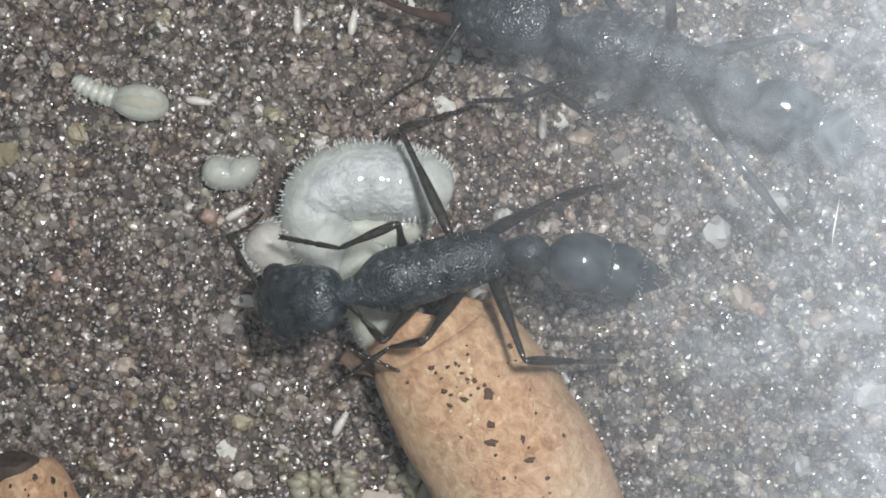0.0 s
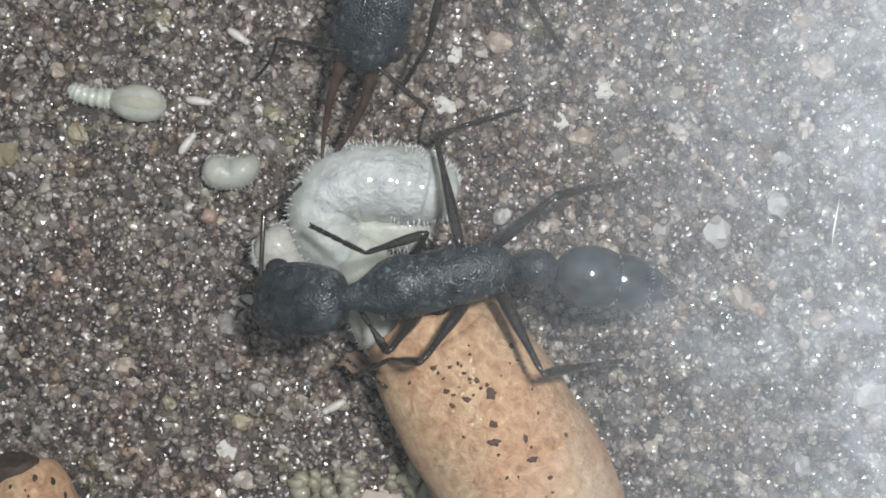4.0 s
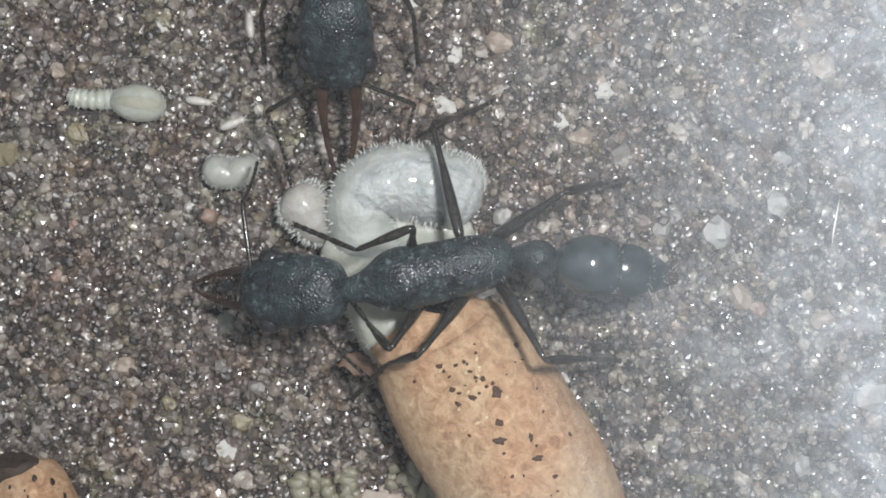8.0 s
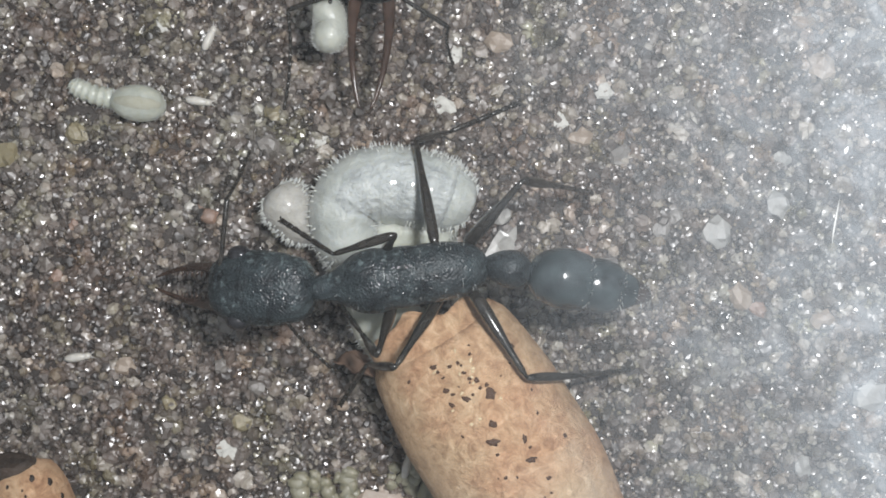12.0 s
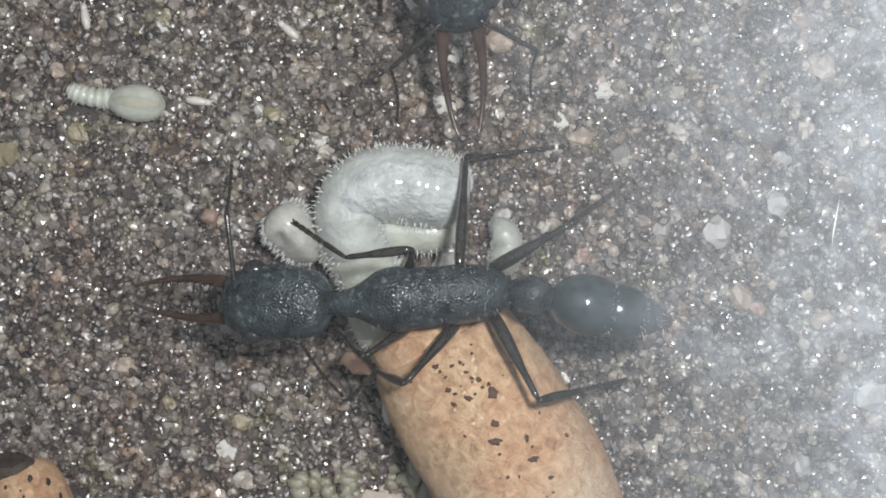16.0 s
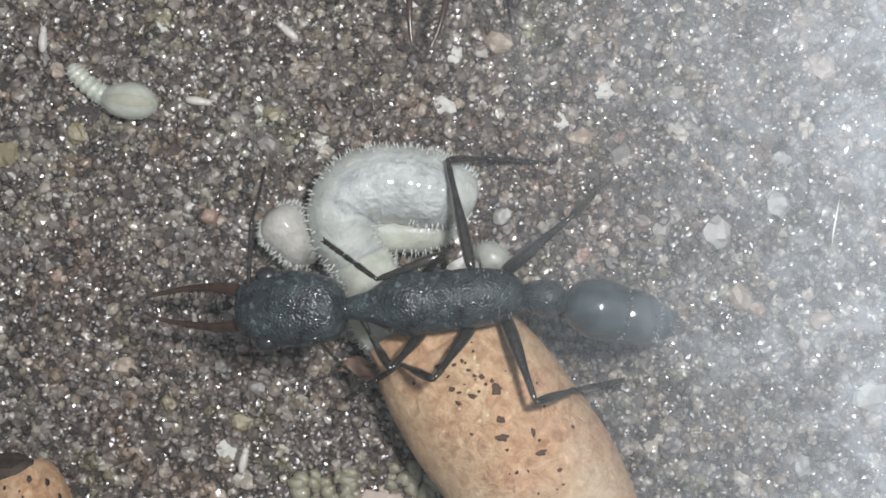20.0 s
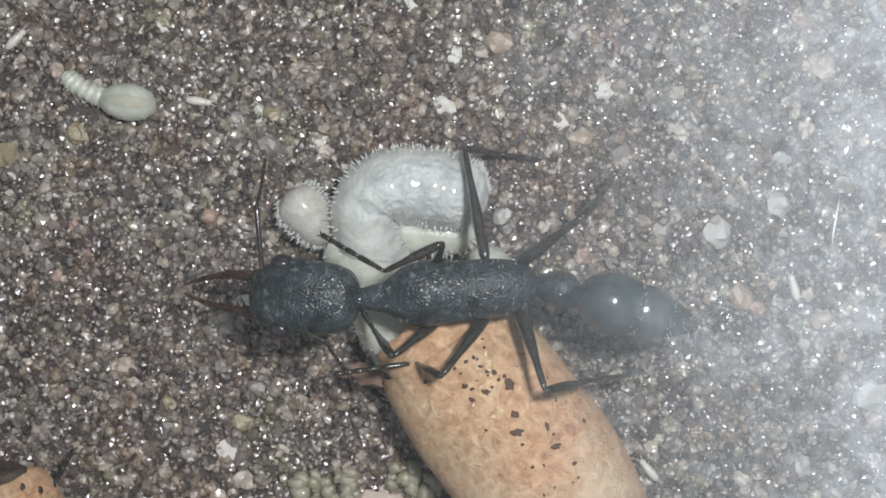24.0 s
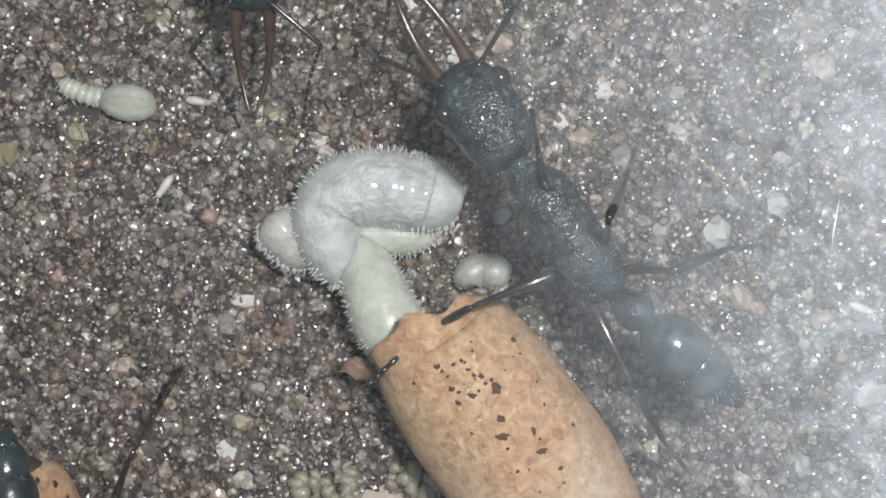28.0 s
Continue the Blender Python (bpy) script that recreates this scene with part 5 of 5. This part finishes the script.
def move_brood():
    # the cocoon is tugged along its axis and rolls: the drift of its top, and its turn
    pull = [(0, 0, 0, 0), (3.5, 1.5, 1.5, 0.3), (5.5, 47.8, 9.1, -3.8), (6, 62.2, 10.5, -5.0), (6.5, 49.2, 9.1, -3.9), (7, 46.4, 7.9, -4.0), (7.5, 18.7, 2.2, -1.8), (8.5, 17.8, 3.3, -1.5), (9.5, 16.2, 3.4, -1.3), (10, 12.4, 3.3, -0.9), (11, 9.4, 1.5, -1.1), (11.5, 9.4, 1.5, -1.1),
            (12, 4.5, 0.4, -0.6), (12.5, 2.8, 0.9, 0), (14.5, 1.6, 0.4, -0.3), (15, 5.2, 2.6, -0.5), (15.5, 8.2, 1.5, -1.1), (16, 9.2, 0.5, -1.2), (17, 11.1, -1.1, -1.6), (17.5, 14, -1.5, -2.1), (18, 28.6, 1.8, -3.9), (18.5, 33.3, 4.2, -3.6), (19, 11.7, -0.4, -1.4), (19.5, 11, -1.4, 0.1)]
    pull += [(20, 11.3, 1.1, 2.3), (20.5, 13.8, 3.4, 2.9), (21, 24.6, 5.9, 2.4), (21.5, 50.4, 10.1, 0.9), (23.5, 40.4, 7.4, 1.7), (24, 37.7, 6.6, 1.9), (24.5, 27.3, 6.1, 2.4), (25, 27.9, 4.3, 2.1), (26, 24.5, 3.4, 2.5), (26.5, 15.8, 1.7, 2.6), (27, 14.3, 0.6, 2.8), (28, 9.2, -0.2, 3.2)]
    tugs, rolls = [], []
    for t, du, dv, turn in pull:
        lengthwise, sideways = 0.4 * (0.53 * du + 0.85 * dv), 0.85 * du - 0.53 * dv
        du, dv = 0.53 * lengthwise + 0.25 * 0.85 * sideways, 0.85 * lengthwise - 0.25 * 0.53 * sideways
        rolls.append((t, Matrix.Translation(spot(773 + du, 603 + dv, 2.5)) @ pose(0, 0, 0, 0, 0, -57.8 + turn + 0.1 * sideways) @ pose(0, 0, 0, -math.degrees(0.75 * sideways * 0.019 / 2.75))))
        tugs.append((t, Matrix.Translation(shift(670, 560, (du - 6) * 0.8, (dv - 2) * 0.8, 2))))
    walk(cocoon, rolls)
    walk(neck, tugs)
    hump = [(0, -26, -12, 3), (1, -20, -12, 3), (2, -18, -10, 2), (3.5, -20, -10, 2), (5.5, 80, -10, -6), (6, 102, -10, -8), (6.5, 88, -10, -7), (7, 79, -10, -6), (7.5, 62, -12, -5), (8, 62, -10, -5), (9.5, 65, -8, -5), (11, 55, -5, -5), (12, 29, -5, -3),
            (12.5, 10, -8, 0), (14.5, -3, -8, 2), (15, 29, -8, 0), (16, 39, -6, -2), (17, 50, -4, -2), (18, 84, -8, -3), (18.5, 82, -10, -3), (19, 23, -12, 1)]
    hump += [(20, 25, -6, 0), (21, 62, -4, -1), (21.5, 78, -6, -3), (23.5, 70, -3, -3), (25, 64, -3, -3), (26, 54, -3, -3), (26.7, 38, 0, 0), (27, 34, 0, 0), (27.3, 5, 0, 0), (28, -4, 0, 0)]
    curl = [(0, 0), (3.5, 0), (5.5, -45), (7, -43), (9, -41), (10, -37), (11, -22), (12, -15), (12.5, -3), (14.5, -6), (15, -22), (16, -40), (17, -30), (18, -45), (18.5, -45), (19, -15), (20, -8), (21, -42), (21.5, -45), (24, -31), (25, -31), (26, -21), (27, -10), (28, -4)]
    lying = [(t, Matrix.Translation(shift(665, 350, du, dv, 2)) @ pose(0, 0, 0, 0, 0, turn)) for t, du, dv, turn in hump]
    walk(abdomen, lying)
    walk(tail_end, [(t, m @ Matrix.Translation(shift(780, 350, along(curl, t)[0], 0.1 * along(curl, t)[0], 1.7))) for t, m in lying])
    small = [(0, 472, 425, 0), (0.6, 467, 422, 0), (0.7, 447, 410, 15), (0.8, 411, 432, 40), (0.9, 395, 482, 60), (1.0, 392, 504, 64), (1.1, 384, 500, 60), (1.2, 400, 458, 40), (1.3, 455, 388, 0), (1.4, 463, 390, -5), (1.6, 490, 410, 0), (2, 492, 412, 0),
             (3.5, 485, 438, 0), (5.5, 540, 366, 0), (6, 562, 357, 0), (6.5, 552, 362, 0), (7, 548, 368, 0), (7.5, 538, 368, 0), (8, 532, 358, 0), (9.5, 522, 345, 0), (11, 521, 342, 0), (12, 504, 358, 0)]
    small += [(12.5, 497, 365, 0), (14.5, 490, 400, 0), (15, 500, 400, 0), (16, 505, 392, 0), (17, 520, 388, 0), (18, 545, 370, 0), (18.5, 540, 375, 0), (19, 497, 395, 0), (20, 500, 395, 0), (21, 520, 390, 0), (21.5, 545, 375, 0),
              (23.5, 530, 362, 0), (25, 534, 359, 0), (26, 536, 350, 0), (26.6, 515, 372, 0), (27, 512, 388, 0), (27.3, 496, 400, 0), (28, 496, 402, 0)]
    walk(round_larva, [(t, Matrix.Translation(spot(u + 8, v + 4)) @ pose(0, 0, 0, 0, 0, a)) for t, u, v, a in small])
    skin = [(0, 848, 497, 28), (1.2, 850, 500, 28), (3, 835, 510, 20), (9, 858, 508, 30), (10.5, 880, 470, 40), (11, 892, 458, 40), (12, 886, 448, 60), (12.5, 884, 456, 55), (14.5, 800, 462, 20), (16, 788, 475, 60), (21, 825, 482, 20), (26.5, 860, 490, 10), (27.5, 960, 440, 10), (28, 1000, 425, 10)]
    walk(shed_skin, [(t, Matrix.Translation(spot(u, v, 0.25)) @ pose(0, 0, 0, 0, 0, a)) for t, u, v, a in skin])
    slug = [(0, 254, 181, 0), (1, 252, 181, 2), (3, 250, 182, 5), (6, 250, 182, 22), (7, 250, 182, 20), (8, 250, 182, 20), (10, 250, 182, 12), (12.5, 250, 182, 4), (15, 248, 181, 4), (16, 248, 182, 12), (17, 240, 180, -4), (18, 236, 179, -8), (20, 235, 178, -18),
            (21.5, 234, 178, -14), (23.5, 232, 180, -8), (26, 232, 180, -2), (28, 232, 181, 4)]
    walk(pear_larva, [(t, Matrix.Translation(spot(u, v))) for t, u, v, a in slug])
    hinge = pear_neck.location.copy()
    walk(pear_neck, [(t, Matrix.Translation(hinge) @ pose(0, 0, 0, 0, 0, a)) for t, u, v, a in slug])
    taken = KIDNEY_WAY
    walk(kidney_larva, [(t, Matrix.Translation(spot(u, v, z)) @ pose(0, 0, 0, 0, 0, a)) for t, u, v, z, a in taken])
    rest = [(0, 62, 800), (10, 60, 802), (13, 55, 802), (20, 52, 803), (23, 40, 818), (25.5, 45, 812), (28, 66, 806)]
    walk(small_cocoon, [(t, Matrix.Translation(spot(u - 14, v + 8, 1.6)) @ pose(0, 0, 0, 0, 0, -82)) for t, u, v in rest])


def move_springtails():
    runs = [[(0, 527, 40, 92), (1, 520, 55, 95), (2, 512, 65, 120), (3, 410, 82, 240), (4.5, 430, 60, 0), (6, 490, 110, 12), (7, 492, 112, 14), (8, 443, 47, 95), (9, 470, -30, 80), (28, 470, -80, 80)],
            [(0, 420, 378, 30), (1, 361, 400, 150), (2, 318, 316, 115), (3, 320, 275, 82), (6, 373, 232, 10), (7, 391, 233, 5), (8, 412, 220, 22), (9, 428, 218, 15), (10, 404, 212, 125), (11, 353, 110, 82), (12, 371, 70, 65), (15, 512, 55, 140), (21, 509, 57, 140), (23, 470, -40, 120), (28, 470, -60, 120)],
            [(0, 150, -60, 80), (14, 145, -40, 80), (15, 140, 30, 82), (16, 153, 32, 100), (17, 153, 42, 88), (18, 79, 43, 45), (19, 73, 65, 80), (20, 78, 72, 88), (21, 24, 100, 75), (24, 29, 72, 45), (25, 72, 8, 60), (26, 110, -50, 60), (28, 110, -60, 60)],
            [(0, 700, -80, 30), (25, 690, -60, 30), (26, 712, 18, 32), (26.5, 714, 5, -20), (27, 730, 8, -40), (28, 735, -30, 80)],
            [(0, 400, -60, 280), (25.4, 405, -60, 280), (26, 432, 105, 285), (26.2, 463, 190, 280), (26.4, 414, 222, 235), (26.8, 398, 253, 240), (27, 355, 279, 215), (27.4, 316, 297, 210), (27.6, 316, 297, 212), (28, 293, 330, 235)],
            [(0, 602, 751, 60), (1, 643, 695, 60), (2, 620, 676, 80), (3, 606, 640, 95), (4.3, 590, 740, 240), (5.5, 596, 822, 350), (6, 668, 806, 385), (6.5, 703, 786, 380), (7, 745, 800, 340), (8, 770, 860, 300), (13.4, 700, 800, 470), (15, 672, 720, 472), (16, 684, 728, 460), (16.6, 690, 790, 300), (17.5, 640, 920, 270), (19, 440, 900, 438), (20, 432, 815, 438), (21, 400, 870, 425), (23, 380, 930, 420), (28, 380, 940, 420)],
            [(0, 960, 225, 88), (0.5, 959, 220, 130), (1, 894, 230, 150), (1.5, 877, 210, 110), (2, 894, 173, 75), (2.5, 898, 172, 75), (3, 958, 110, 80), (3.5, 949, 45, 95), (4.2, 955, -60, 90), (28, 955, -70, 90)],
            [(0, 625, 42, 80), (0.3, 632, 5, 80), (0.7, 640, -60, 80), (28, 640, -70, 80)],
            [(0, 1640, 580, 180), (22.5, 1640, 580, 160), (23.5, 1424, 526, 145), (23.7, 1419, 526, 145), (24, 1404, 510, 105), (25, 1410, 446, 100), (26, 1405, 430, 105), (26.7, 1402, 428, 100), (27.5, 1505, 538, -20), (28, 1520, 545, -20)],
            [(0, -60, 620, -10), (9.5, -60, 620, -10), (10.8, 48, 648, -8), (11.2, 52, 648, -8), (12, 139, 632, 8), (12.6, 185, 660, -60), (13.6, 190, 930, -95), (28, 190, 940, -95)],
            [(0, 1260, 940, 130), (23.2, 1260, 930, 130), (23.7, 1205, 868, 140), (23.9, 1154, 838, 135), (24, 1148, 832, 130), (24.1, 1114, 788, 118), (24.3, 1095, 745, 115), (24.7, 1060, 690, 125), (25, 1000, 660, 160), (28, 990, 660, 170)]]
    for ob, rows in zip(springtails, runs):
        keys, last = [], None
        for t, u, v, a in rows:
            while last is not None and a - last > 180:
                a -= 360
            while last is not None and a - last < -180:
                a += 360
            if last is not None and abs(a - last) > 80:
                keys.append(((keys[-1][0] + t) / 2, *[(p + q) / 2 for p, q in zip(keys[-1][1:], (u, v, a))]))
            last = a
            keys.append((t, u, v, a))
        walk(ob, [(t, Matrix.Translation(spot(u, v, 0.12)) @ pose(0, 0, 0, 0, 0, a) @ pose(0, 0, 0)) for t, u, v, a in keys])


def motions():
    move_main_ant()
    move_walking_ant()
    move_leaving_ant()
    move_brood()
    move_springtails()


resting.matrix_world = Matrix.Translation(spot(352, 180, 0.1)) @ pose(0, 0, 0, 0, 0, -8)
motions()
